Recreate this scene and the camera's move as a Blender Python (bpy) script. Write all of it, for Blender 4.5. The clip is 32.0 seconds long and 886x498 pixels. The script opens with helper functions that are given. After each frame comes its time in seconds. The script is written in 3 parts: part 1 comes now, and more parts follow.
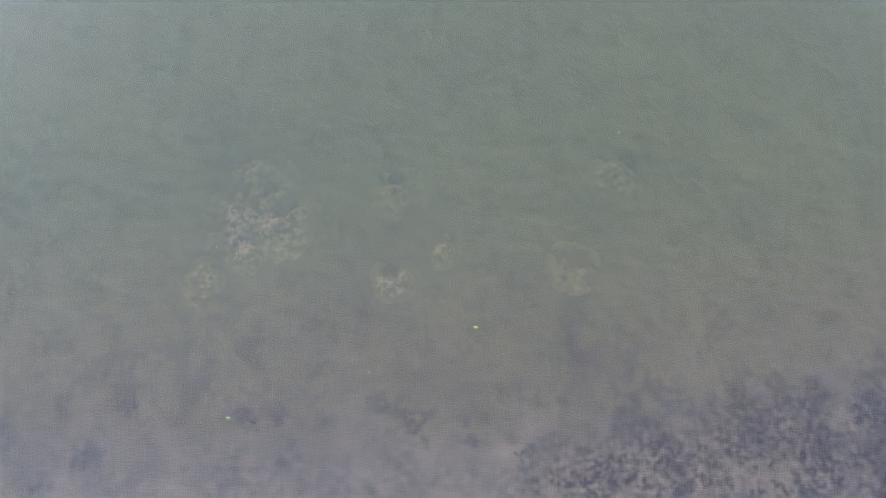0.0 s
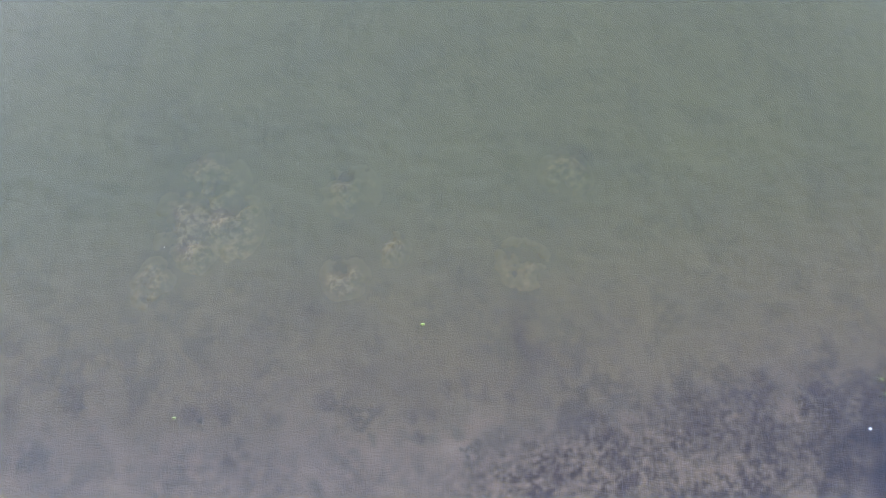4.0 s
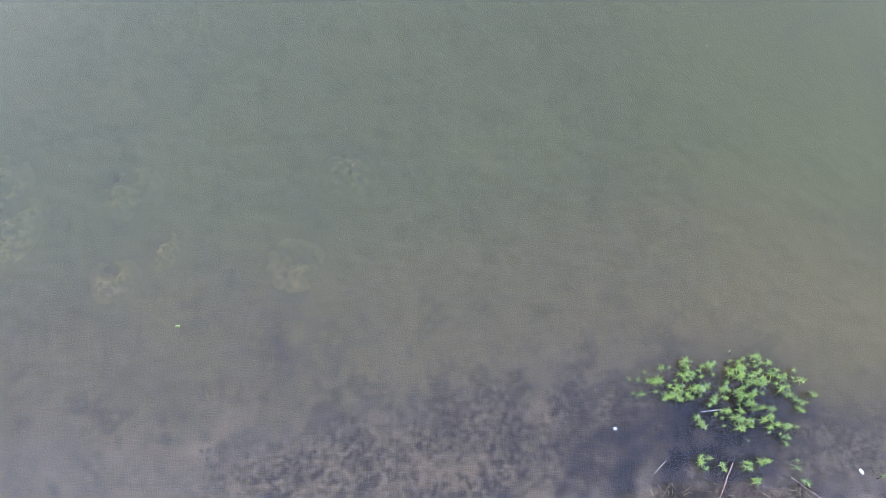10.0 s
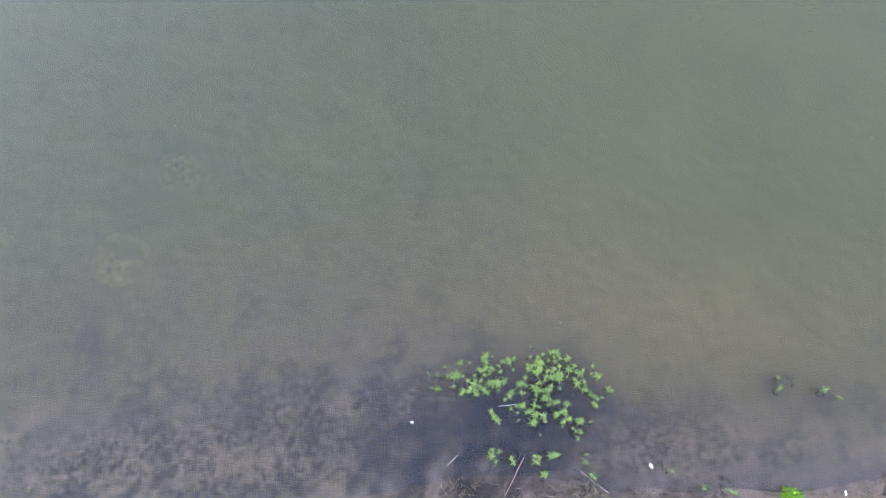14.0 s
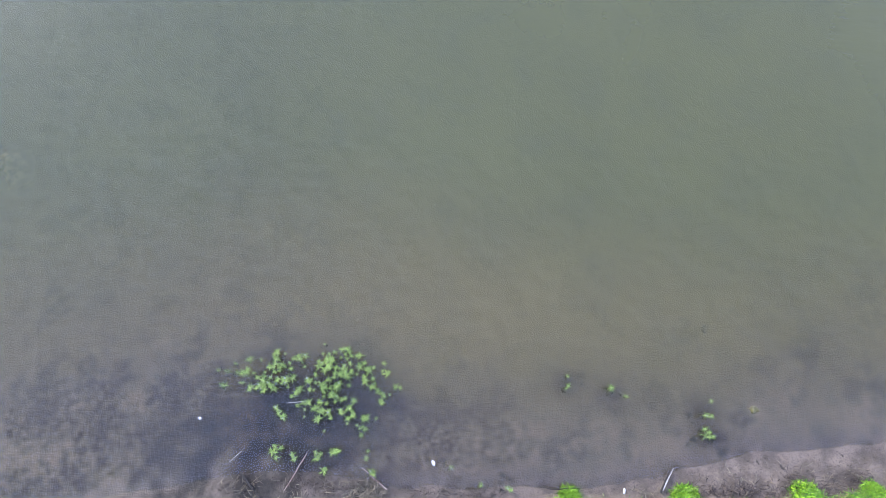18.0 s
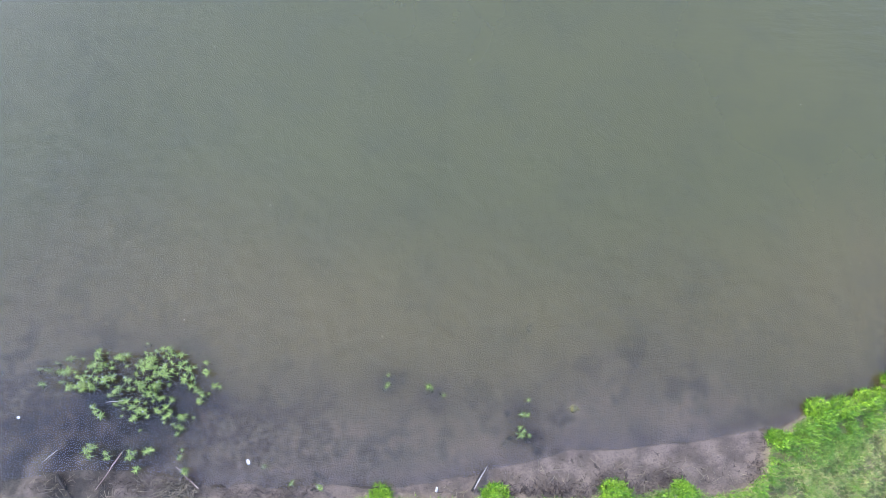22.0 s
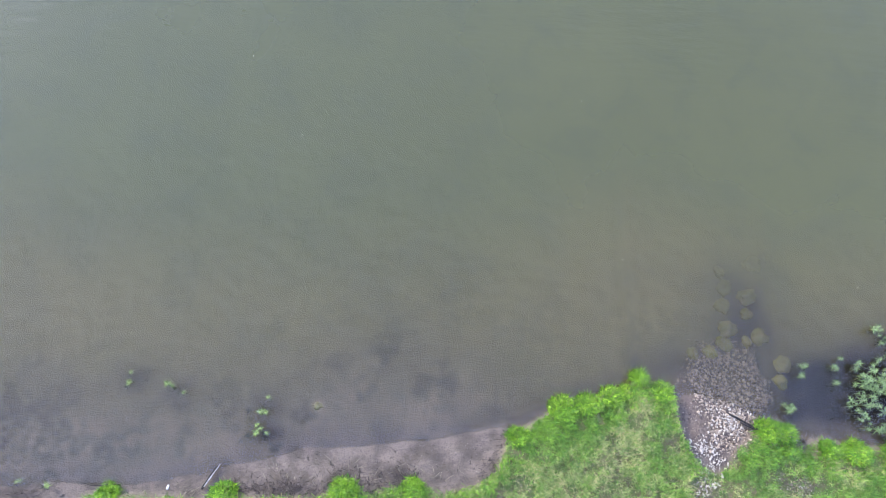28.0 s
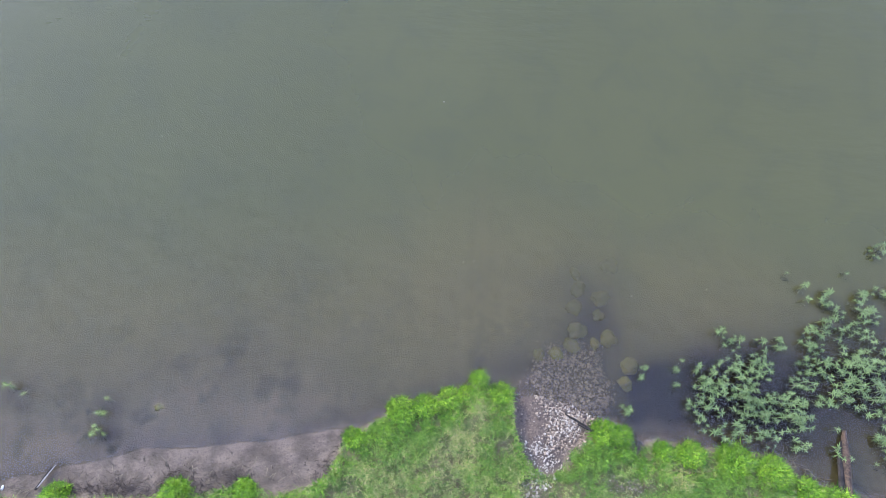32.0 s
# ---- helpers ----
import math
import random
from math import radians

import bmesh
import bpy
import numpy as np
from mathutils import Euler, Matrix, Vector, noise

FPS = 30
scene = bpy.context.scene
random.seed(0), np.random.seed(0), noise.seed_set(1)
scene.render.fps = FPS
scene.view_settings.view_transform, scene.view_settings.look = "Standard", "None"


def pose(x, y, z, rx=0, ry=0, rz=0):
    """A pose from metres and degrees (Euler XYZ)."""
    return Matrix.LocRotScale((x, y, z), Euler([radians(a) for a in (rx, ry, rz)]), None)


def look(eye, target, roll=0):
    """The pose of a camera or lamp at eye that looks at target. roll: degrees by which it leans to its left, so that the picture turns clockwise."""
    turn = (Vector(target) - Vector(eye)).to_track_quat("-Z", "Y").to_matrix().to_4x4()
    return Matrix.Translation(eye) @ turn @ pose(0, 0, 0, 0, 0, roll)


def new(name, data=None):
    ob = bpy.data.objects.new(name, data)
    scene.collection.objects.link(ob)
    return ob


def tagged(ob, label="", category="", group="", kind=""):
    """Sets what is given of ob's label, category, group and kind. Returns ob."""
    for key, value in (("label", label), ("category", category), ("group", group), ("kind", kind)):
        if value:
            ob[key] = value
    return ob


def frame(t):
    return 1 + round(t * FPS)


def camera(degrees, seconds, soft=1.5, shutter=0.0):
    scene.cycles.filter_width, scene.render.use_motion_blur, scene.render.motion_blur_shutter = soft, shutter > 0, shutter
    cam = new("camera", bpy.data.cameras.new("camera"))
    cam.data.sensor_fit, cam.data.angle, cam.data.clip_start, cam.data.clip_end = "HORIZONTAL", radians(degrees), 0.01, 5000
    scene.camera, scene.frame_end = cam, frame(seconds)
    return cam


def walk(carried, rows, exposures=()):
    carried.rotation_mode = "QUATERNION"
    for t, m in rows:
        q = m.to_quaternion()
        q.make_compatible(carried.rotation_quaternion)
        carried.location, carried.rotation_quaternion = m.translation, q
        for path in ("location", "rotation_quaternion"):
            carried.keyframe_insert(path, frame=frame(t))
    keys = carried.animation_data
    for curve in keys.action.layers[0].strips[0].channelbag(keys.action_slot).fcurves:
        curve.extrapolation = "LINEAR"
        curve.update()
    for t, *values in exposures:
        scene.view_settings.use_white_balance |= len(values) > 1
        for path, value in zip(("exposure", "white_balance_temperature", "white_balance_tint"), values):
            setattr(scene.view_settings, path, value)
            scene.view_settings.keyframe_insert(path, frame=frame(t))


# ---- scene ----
cam = camera(72, 32.0, soft=0.65)
TILT, ROLL = 16.723, 1.768
# seconds, x, y, height, turn, extra tilt
PATH = [
    (0, 0.188, -0.181, 9.403, 0.545, 0.271),
    (0.5, 0.195, -0.182, 9.397, 0.517, 0.153),
    (1, 0.216, -0.18, 9.392, 0.486, 0.067),
    (1.5, 0.248, -0.179, 9.391, 0.442, 0.001),
    (2, 0.322, -0.178, 9.393, 0.391, -0.047),
    (2.5, 0.411, -0.172, 9.395, 0.334, -0.072),
    (4.5, 1.241, -0.132, 9.43, -0.277, -0.13),
    (5, 1.494, -0.125, 9.433, -0.285, -0.163),
    (5.5, 1.759, -0.114, 9.433, -0.322, -0.172),
    (6, 2.058, -0.102, 9.43, -0.363, -0.174),
    (6.5, 2.363, -0.088, 9.426, -0.403, -0.144),
    (7, 2.679, -0.083, 9.421, -0.457, -0.14),
    (7.5, 2.998, -0.073, 9.418, -0.504, -0.122),
    (8, 3.323, -0.059, 9.417, -0.524, -0.1),
    (8.5, 3.681, -0.05, 9.42, -0.545, -0.105),
    (9, 4.038, -0.043, 9.428, -0.535, -0.102),
    (9.5, 4.416, -0.044, 9.44, -0.492, -0.075),
    (10, 4.793, -0.047, 9.456, -0.451, -0.004),
    (10.5, 5.168, -0.055, 9.475, -0.421, 0.086),
    (11, 5.543, -0.067, 9.495, -0.383, 0.163),
    (11.5, 5.924, -0.077, 9.516, -0.328, 0.185),
    (12, 6.303, -0.086, 9.536, -0.293, 0.158),
    (12.5, 6.671, -0.09, 9.553, -0.246, 0.099),
    (13, 7.049, -0.089, 9.57, -0.195, 0.034),
    (13.5, 7.436, -0.081, 9.589, -0.153, -0.004),
    (14, 7.829, -0.066, 9.608, -0.122, -0.029),
    (14.5, 8.225, -0.048, 9.624, -0.101, -0.056),
    (16.5, 9.868, 0.044, 9.674, 0.124, -0.465),
    (17, 10.273, 0.034, 9.681, 0.16, -0.405),
    (17.5, 10.673, 0.019, 9.687, 0.184, -0.284),
    (18, 11.073, 0.004, 9.693, 0.196, -0.153),
    (18.5, 11.463, -0.001, 9.702, 0.198, -0.029),
    (19, 11.847, -0, 9.711, 0.198, 0.059),
    (19.5, 12.199, 0.004, 9.719, 0.181, 0.11),
    (20, 12.539, 0.01, 9.727, 0.154, 0.133),
    (20.5, 12.864, 0.016, 9.733, 0.138, 0.129),
    (21, 13.194, 0.019, 9.739, 0.145, 0.09),
    (21.5, 13.527, 0.031, 9.743, 0.156, 0.06),
    (22, 13.861, 0.048, 9.745, 0.155, 0.034),
    (22.5, 14.198, 0.068, 9.746, 0.147, 0.013),
    (23, 14.534, 0.079, 9.747, 0.142, -0.014),
    (23.5, 14.865, 0.088, 9.751, 0.139, -0.003),
    (24, 15.195, 0.099, 9.754, 0.138, 0.049),
    (24.5, 15.523, 0.103, 9.758, 0.134, 0.105),
    (25, 15.854, 0.101, 9.761, 0.139, 0.157),
    (25.5, 16.178, 0.1, 9.761, 0.146, 0.195),
    (27.5, 17.506, 0.1, 9.7, 0.142, 0.25),
    (28, 17.839, 0.105, 9.704, 0.146, 0.217),
    (28.5, 18.168, 0.121, 9.708, 0.147, 0.195),
    (29, 18.492, 0.144, 9.713, 0.163, 0.171),
    (29.5, 18.816, 0.17, 9.719, 0.174, 0.144),
    (30, 19.147, 0.189, 9.727, 0.169, 0.086),
    (30.5, 19.472, 0.211, 9.737, 0.172, 0.022),
    (31, 19.773, 0.237, 9.746, 0.181, -0.048),
    (31.5, 20.046, 0.262, 9.757, 0.198, -0.145),
    (32, 20.315, 0.286, 9.768, 0.221, -0.254),
]
EXPOSURE = 3.75
walk(cam, [(t, pose(x, y, h, TILT + dip, 0, turn) @ pose(0, 0, 0, 0, 0, ROLL)) for t, x, y, h, turn, dip in PATH],
     [(t, EXPOSURE + e, 6500, 10) for t, e in ((0, 0.05), (10, 0.02), (17, -0.05), (24, -0.06), (28.5, -0.06), (31, -0.22), (32, -0.25))])

# ---- light: thin high cloud, soft sun over the far left bank ----
SUN_UP, SUN_ROUND = 25.0, -50.0
world = bpy.data.worlds.new("sky")
scene.world = world
world.use_nodes = True
wn = world.node_tree.nodes
sky = wn.new("ShaderNodeTexSky")
sky.sky_type, sky.sun_disc = "NISHITA", False
sky.sun_elevation, sky.sun_rotation = radians(SUN_UP), radians(SUN_ROUND)
sky.air_density, sky.dust_density, sky.ozone_density = 1.0, 0.25, 1.0
veil = wn.new("ShaderNodeMix")
veil.data_type, veil.blend_type = "RGBA", "ADD"
veil.inputs[0].default_value, veil.inputs[7].default_value = 1.0, (1.00, 0.97, 1.97, 1)
world.node_tree.links.new(sky.outputs[0], veil.inputs[6])
world.node_tree.links.new(veil.outputs[2], wn["Background"].inputs[0])
wn["Background"].inputs[1].default_value = 0.14
sun = new("sun", bpy.data.lights.new("sun", "SUN"))
sun.data.energy, sun.data.angle, sun.data.color = 1.5, radians(12), (1.0, 0.96, 0.9)
sun_way = Vector((math.sin(radians(SUN_ROUND)) * math.cos(radians(SUN_UP)), math.cos(radians(SUN_ROUND)) * math.cos(radians(SUN_UP)), math.sin(radians(SUN_UP))))
sun.matrix_world = look(sun_way * 50, (0, 0, 0))


# ---- materials ----
class Nodes:
    """A small writer of node materials."""

    def __init__(self, name, rough=0.7, spec=0.3):
        self.m = bpy.data.materials.new(name)
        self.m.use_nodes = True
        self.n, self.l = self.m.node_tree.nodes, self.m.node_tree.links
        self.b = self.n["Principled BSDF"]
        self.b.inputs["Roughness"].default_value = rough
        self.b.inputs["Specular IOR Level"].default_value = spec
        self.pos = self.n.new("ShaderNodeNewGeometry").outputs["Position"]

    def put(self, socket, value):
        if isinstance(value, bpy.types.NodeSocket):
            self.l.new(value, socket)
        elif isinstance(value, tuple) and len(value) == 3 and socket.type == "RGBA":
            socket.default_value = (*value, 1)
        else:
            socket.default_value = value

    def noise(self, scale, detail=4, rough=0.55, where=None, warp=0.0):
        n = self.n.new("ShaderNodeTexNoise")
        self.l.new(where or self.pos, n.inputs["Vector"])
        n.inputs["Scale"].default_value, n.inputs["Detail"].default_value = scale, detail
        n.inputs["Roughness"].default_value, n.inputs["Distortion"].default_value = rough, warp
        return n.outputs["Fac"]

    def voronoi(self, scale, out="Distance", where=None, feature="F1"):
        n = self.n.new("ShaderNodeTexVoronoi")
        n.feature = feature
        self.l.new(where or self.pos, n.inputs["Vector"])
        n.inputs["Scale"].default_value = scale
        return n.outputs[out]

    def ramp(self, fac, low, high, a=0.0, b=1.0):
        n = self.n.new("ShaderNodeMapRange")
        n.interpolation_type = "SMOOTHSTEP"
        self.put(n.inputs[0], fac)
        for i, v in zip((1, 2, 3, 4), (low, high, a, b)):
            self.put(n.inputs[i], v)
        return n.outputs[0]

    def mix(self, fac, a, b):
        n = self.n.new("ShaderNodeMix")
        n.data_type = "RGBA"
        for i, v in ((0, fac), (6, a), (7, b)):
            self.put(n.inputs[i], v)
        return n.outputs[2]

    def math(self, kind, a, b=0.0):
        n = self.n.new("ShaderNodeMath")
        n.operation = kind
        self.put(n.inputs[0], a)
        self.put(n.inputs[1], b)
        return n.outputs[0]

    def attr(self, name):
        n = self.n.new("ShaderNodeAttribute")
        n.attribute_name = name
        return n.outputs["Fac"]

    def island(self):
        return self.n.new("ShaderNodeNewGeometry").outputs["Random Per Island"]

    def piece(self):
        return self.n.new("ShaderNodeObjectInfo").outputs["Random"]

    def colour(self, value):
        self.put(self.b.inputs["Base Color"], value)
        return self

    def bump(self, height, strength=0.4, distance=0.01):
        n = self.n.new("ShaderNodeBump")
        n.inputs["Strength"].default_value, n.inputs["Distance"].default_value = strength, distance
        self.l.new(height, n.inputs["Height"])
        self.l.new(n.outputs[0], self.b.inputs["Normal"])
        return self


def ground_material():
    k = Nodes("bank_and_bed", 0.8, 0.08)
    mid, fine = k.noise(5, 6, 0.6), k.noise(42, 4, 0.6)
    # brown silt with ragged dark algae beds and pale clumps
    silt = k.mix(k.ramp(k.noise(0.9, 5), 0.35, 0.65), (0.060, 0.048, 0.029), (0.080, 0.062, 0.039))
    silt = k.mix(k.ramp(mid, 0.45, 0.75), silt, (0.045, 0.037, 0.026))
    silt = k.mix(k.ramp(k.noise(1.7, 9, 0.68), 0.50, 0.62, 0, 0.8), silt, (0.014, 0.014, 0.011))
    silt = k.mix(k.ramp(k.noise(3.4, 8, 0.68), 0.55, 0.70, 0, 0.38), silt, (0.165, 0.130, 0.086))
    # dark rotting algae film, torn open over paler silt
    torn = k.math("ADD", k.math("MULTIPLY", k.noise(1.3, 5, 0.6), 0.32), k.math("MULTIPLY", k.noise(8.5, 9, 0.76, warp=0.3), 0.68))
    film = k.mix(k.ramp(torn, 0.42, 0.62), (0.0145, 0.0112, 0.0080), (0.067, 0.0515, 0.0290))
    film = k.mix(k.ramp(k.noise(17, 7, 0.75), 0.52, 0.70, 0, 0.7), film, (0.092, 0.074, 0.042))
    film = k.mix(k.ramp(k.voronoi(7.5), 0.10, 0.04, 0.0, 0.5), film, (0.088, 0.073, 0.046))
    c = k.mix(k.attr("film"), silt, film)
    mud = k.mix(k.ramp(k.noise(3.2, 6, 0.6), 0.35, 0.65), (0.025, 0.0192, 0.0142), (0.050, 0.0385, 0.0290))
    mud = k.mix(k.ramp(fine, 0.45, 0.75, 0.0, 0.6), mud, (0.020, 0.0155, 0.0135))
    mud = k.mix(k.ramp(k.noise(9, 8, 0.74, warp=0.4), 0.56, 0.66, 0.0, 0.85), mud, (0.0085, 0.0066, 0.0058))
    mud = k.mix(k.ramp(k.noise(23, 5, 0.7), 0.60, 0.72, 0.0, 0.6), mud, (0.075, 0.062, 0.053))
    c = k.mix(k.attr("mud"), c, mud)
    # black rotting mud; the same colour paints shade under weed and turf edge
    c = k.mix(k.attr("rot"), c, k.mix(k.ramp(k.noise(5, 8, 0.68), 0.48, 0.66), (0.0016, 0.0016, 0.0017), (0.0110, 0.0088, 0.0066)))
    soil = k.mix(k.ramp(mid, 0.35, 0.65), (0.031, 0.026, 0.012), (0.054, 0.045, 0.021))
    soil = k.mix(k.ramp(k.noise(7, 7, 0.7), 0.42, 0.58, 0.0, 0.8), soil, (0.022, 0.036, 0.008))
    c = k.mix(k.attr("turf"), c, soil)
    grit = k.mix(k.voronoi(44, "Color"), (0.018, 0.0125, 0.0092), (0.056, 0.0420, 0.0320))
    grit = k.mix(k.ramp(k.noise(6, 6, 0.65), 0.45, 0.65, 0.0, 0.8), grit, (0.036, 0.0265, 0.0205))
    c = k.mix(k.attr("grit"), c, grit)
    k.put(k.b.inputs["Roughness"], k.ramp(fine, 0.3, 0.7, 0.5, 0.85))
    return k.colour(c).bump(k.math("ADD", fine, k.math("MULTIPLY", mid, 1.5)), 0.7, 0.014).m


def water_material():
    k = Nodes("pond_water")
    k.n.remove(k.b)
    out = k.n["Material Output"]
    green = k.mix(k.ramp(k.noise(0.35, 4, 0.5), 0.3, 0.7), (0.0208, 0.0208, 0.0052), (0.0226, 0.0224, 0.0058))
    brown = k.mix(k.ramp(k.noise(0.8, 5), 0.3, 0.7), (0.0308, 0.0244, 0.0076), (0.0336, 0.0264, 0.0082))
    silt = k.mix(k.attr("silty"), green, brown)
    silt = k.mix(k.ramp(k.noise(1.3, 6, 0.6, warp=0.6), 0.42, 0.72, 0.0, 0.20), silt, (0.0115, 0.0130, 0.0060))
    body = k.n.new("ShaderNodeBsdfDiffuse")
    k.put(body.inputs["Color"], silt)
    # peaty water takes more light the deeper the bed lies
    clear = k.n.new("ShaderNodeBsdfTransparent")
    k.put(clear.inputs["Color"], k.mix(k.attr("deep"), (0.74, 0.74, 0.67), (0.45, 0.45, 0.36)))
    under = k.n.new("ShaderNodeMixShader")
    k.put(under.inputs[0], k.attr("clear"))
    k.l.new(body.outputs[0], under.inputs[1])
    k.l.new(clear.outputs[0], under.inputs[2])
    gloss = k.n.new("ShaderNodeBsdfGlossy")
    gloss.inputs["Roughness"].default_value = 0.04
    face = k.n.new("ShaderNodeLayerWeight")
    sheen = k.math("ADD", k.math("MULTIPLY", k.math("POWER", face.outputs["Facing"], 5.0), 0.98), 0.0205)
    # long low swell, with short ripples where the breeze reaches
    stretch = k.n.new("ShaderNodeMapping")
    stretch.inputs["Rotation"].default_value = (0, 0, radians(25))
    stretch.inputs["Scale"].default_value = (0.7, 2.6, 1)
    k.l.new(k.pos, stretch.inputs["Vector"])
    fan = k.n.new("ShaderNodeMapping")
    fan.inputs["Rotation"].default_value = (0, 0, radians(-22))
    fan.inputs["Scale"].default_value = (1.1, 4.2, 1)
    k.l.new(k.pos, fan.inputs["Vector"])
    breeze = k.ramp(k.noise(0.32, 3, 0.5), 0.42, 0.66)
    wave = k.math("ADD", k.noise(1.4, 3, 0.5, stretch.outputs[0]), k.math("MULTIPLY", k.math("MULTIPLY", k.noise(1.9, 3, 0.55, fan.outputs[0]), breeze), 0.9))
    bump = k.n.new("ShaderNodeBump")
    bump.inputs["Strength"].default_value, bump.inputs["Distance"].default_value = 0.5, 0.022
    k.l.new(wave, bump.inputs["Height"])
    for n in (gloss, face):
        k.l.new(bump.outputs[0], n.inputs["Normal"])
    top = k.n.new("ShaderNodeMixShader")
    k.l.new(sheen, top.inputs[0])
    k.l.new(under.outputs[0], top.inputs[1])
    k.l.new(gloss.outputs[0], top.inputs[2])
    k.l.new(top.outputs[0], out.inputs["Surface"])
    return k.m


def leaf_material(name, dark, light, dry=None, share=0.0, rough=0.5, by_piece=False, patchy=False):
    """Leaves that differ one from another, with a veined sheen."""
    k = Nodes(name, rough, 0.12)
    r = k.island()
    c = k.mix(k.ramp(r, 0.0, 1.0), dark, light)
    if by_piece:
        c = k.mix(k.ramp(k.piece(), 0.5, 1.0, 0.0, 0.55), c, light)
    if dry:
        pick = k.math("FRACT", k.math("MULTIPLY", r, 7.31))
        if patchy:
            pick = k.math("ADD", pick, k.ramp(k.noise(1.1, 5, 0.6), 0.42, 0.62, -0.22, 0.30))
        c = k.mix(k.ramp(pick, 1 - share, 1 - share * 0.6), c, dry)
    c = k.mix(k.ramp(k.noise(1.6, 4), 0.35, 0.7, 0.0, 0.45), c, dark)
    c = k.mix(k.ramp(k.noise(8, 3, 0.6), 0.45, 0.7, 0.0, 0.5), c, dark)
    return k.colour(c).m


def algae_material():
    """Algae that turns paler from its low rim up to its heads."""
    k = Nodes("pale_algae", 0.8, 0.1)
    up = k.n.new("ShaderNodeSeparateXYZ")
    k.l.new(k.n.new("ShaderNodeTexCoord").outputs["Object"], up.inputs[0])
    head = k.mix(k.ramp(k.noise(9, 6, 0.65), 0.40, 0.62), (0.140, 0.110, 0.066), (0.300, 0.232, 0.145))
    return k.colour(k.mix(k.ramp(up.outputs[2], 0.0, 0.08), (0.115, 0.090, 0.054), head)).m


def stone_material(name, a, b, moss=None, rough=0.75, joined=False):
    k = Nodes(name, rough, 0.15)
    c = k.mix(k.island() if joined else k.piece(), a, b)
    c = k.mix(k.ramp(k.noise(26, 5, 0.6), 0.45, 0.75, 0, 0.6), c, tuple(v * 0.55 for v in a))
    if moss:
        c = k.mix(k.ramp(k.noise(9, 5, 0.6), 0.35, 0.6), c, moss)
    return k.colour(c).bump(k.noise(60, 4), 0.4, 0.006).m


def wood_material(name, a, b, rough=0.75, scale=30):
    k = Nodes(name, rough, 0.12)
    tex = k.n.new("ShaderNodeTexCoord").outputs["Object"]
    m = k.n.new("ShaderNodeMapping")
    m.inputs["Scale"].default_value = (1, 1, 0.08)
    k.l.new(tex, m.inputs["Vector"])
    g = k.noise(scale, 6, 0.65, m.outputs[0])
    c = k.mix(k.ramp(g, 0.35, 0.62), a, b)
    c = k.mix(k.ramp(k.noise(6, 4, 0.6, tex), 0.5, 0.7, 0, 0.7), c, tuple(v * 0.4 for v in a))
    return k.colour(c).bump(g, 0.7, 0.008).m


GROUND, WATER = ground_material(), water_material()
LEAF_YELLOW = leaf_material("floating_weed_leaf", (0.010, 0.024, 0.003), (0.088, 0.122, 0.025), rough=0.38, by_piece=True)
LEAF_BLUE = leaf_material("grey_green_weed_leaf", (0.008, 0.018, 0.004), (0.080, 0.110, 0.036), rough=0.38, by_piece=True)
# drowned leaves, dark enough to serve as painted reflections of the shoots too
LEAF_DROWNED_AND_REFLECTED = leaf_material("drowned_and_reflected_leaf", (0.0018, 0.0022, 0.0018), (0.0080, 0.0085, 0.0060))
STEM = leaf_material("weed_stem", (0.03375, 0.0375, 0.0165), (0.05625, 0.0525, 0.02625))
LUSH = leaf_material("lush_grass", (0.008, 0.036, 0.002), (0.098, 0.180, 0.008), (0.1200, 0.110, 0.0375), 0.05)
LAWN = leaf_material("worn_grass", (0.015, 0.046, 0.005), (0.100, 0.155, 0.020), (0.190, 0.160, 0.070), 0.30, patchy=True)
BROAD = leaf_material("broad_weed_leaf", (0.030, 0.085, 0.004), (0.150, 0.220, 0.014))
STRAW = leaf_material("dead_grass", (0.032, 0.026, 0.017), (0.080, 0.067, 0.046), rough=0.8)
CHALK = stone_material("pale_gravel", (0.068, 0.056, 0.042), (0.152, 0.132, 0.106), joined=True)
GREY = stone_material("wet_gravel", (0.012, 0.0080, 0.0055), (0.125, 0.094, 0.064), rough=0.5, joined=True)
MOSSY = stone_material("drowned_stone", (0.062, 0.052, 0.018), (0.096, 0.080, 0.032), (0.066, 0.062, 0.014))
BLEACHED = wood_material("bleached_wood", (0.070, 0.064, 0.060), (0.128, 0.118, 0.110))
DARKWOOD = wood_material("rotting_wood", (0.0035, 0.0028, 0.0024), (0.012, 0.0095, 0.0080))
POSTWOOD = wood_material("weathered_log_wood", (0.0055, 0.0034, 0.0022), (0.034, 0.0215, 0.0145), scale=22)
REDSTEM = wood_material("red_reed", (0.045, 0.018, 0.015), (0.0975, 0.07875, 0.069))
SHELL = stone_material("white_shell", (0.24, 0.24, 0.23), (0.30, 0.30, 0.285), rough=0.5)
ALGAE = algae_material()

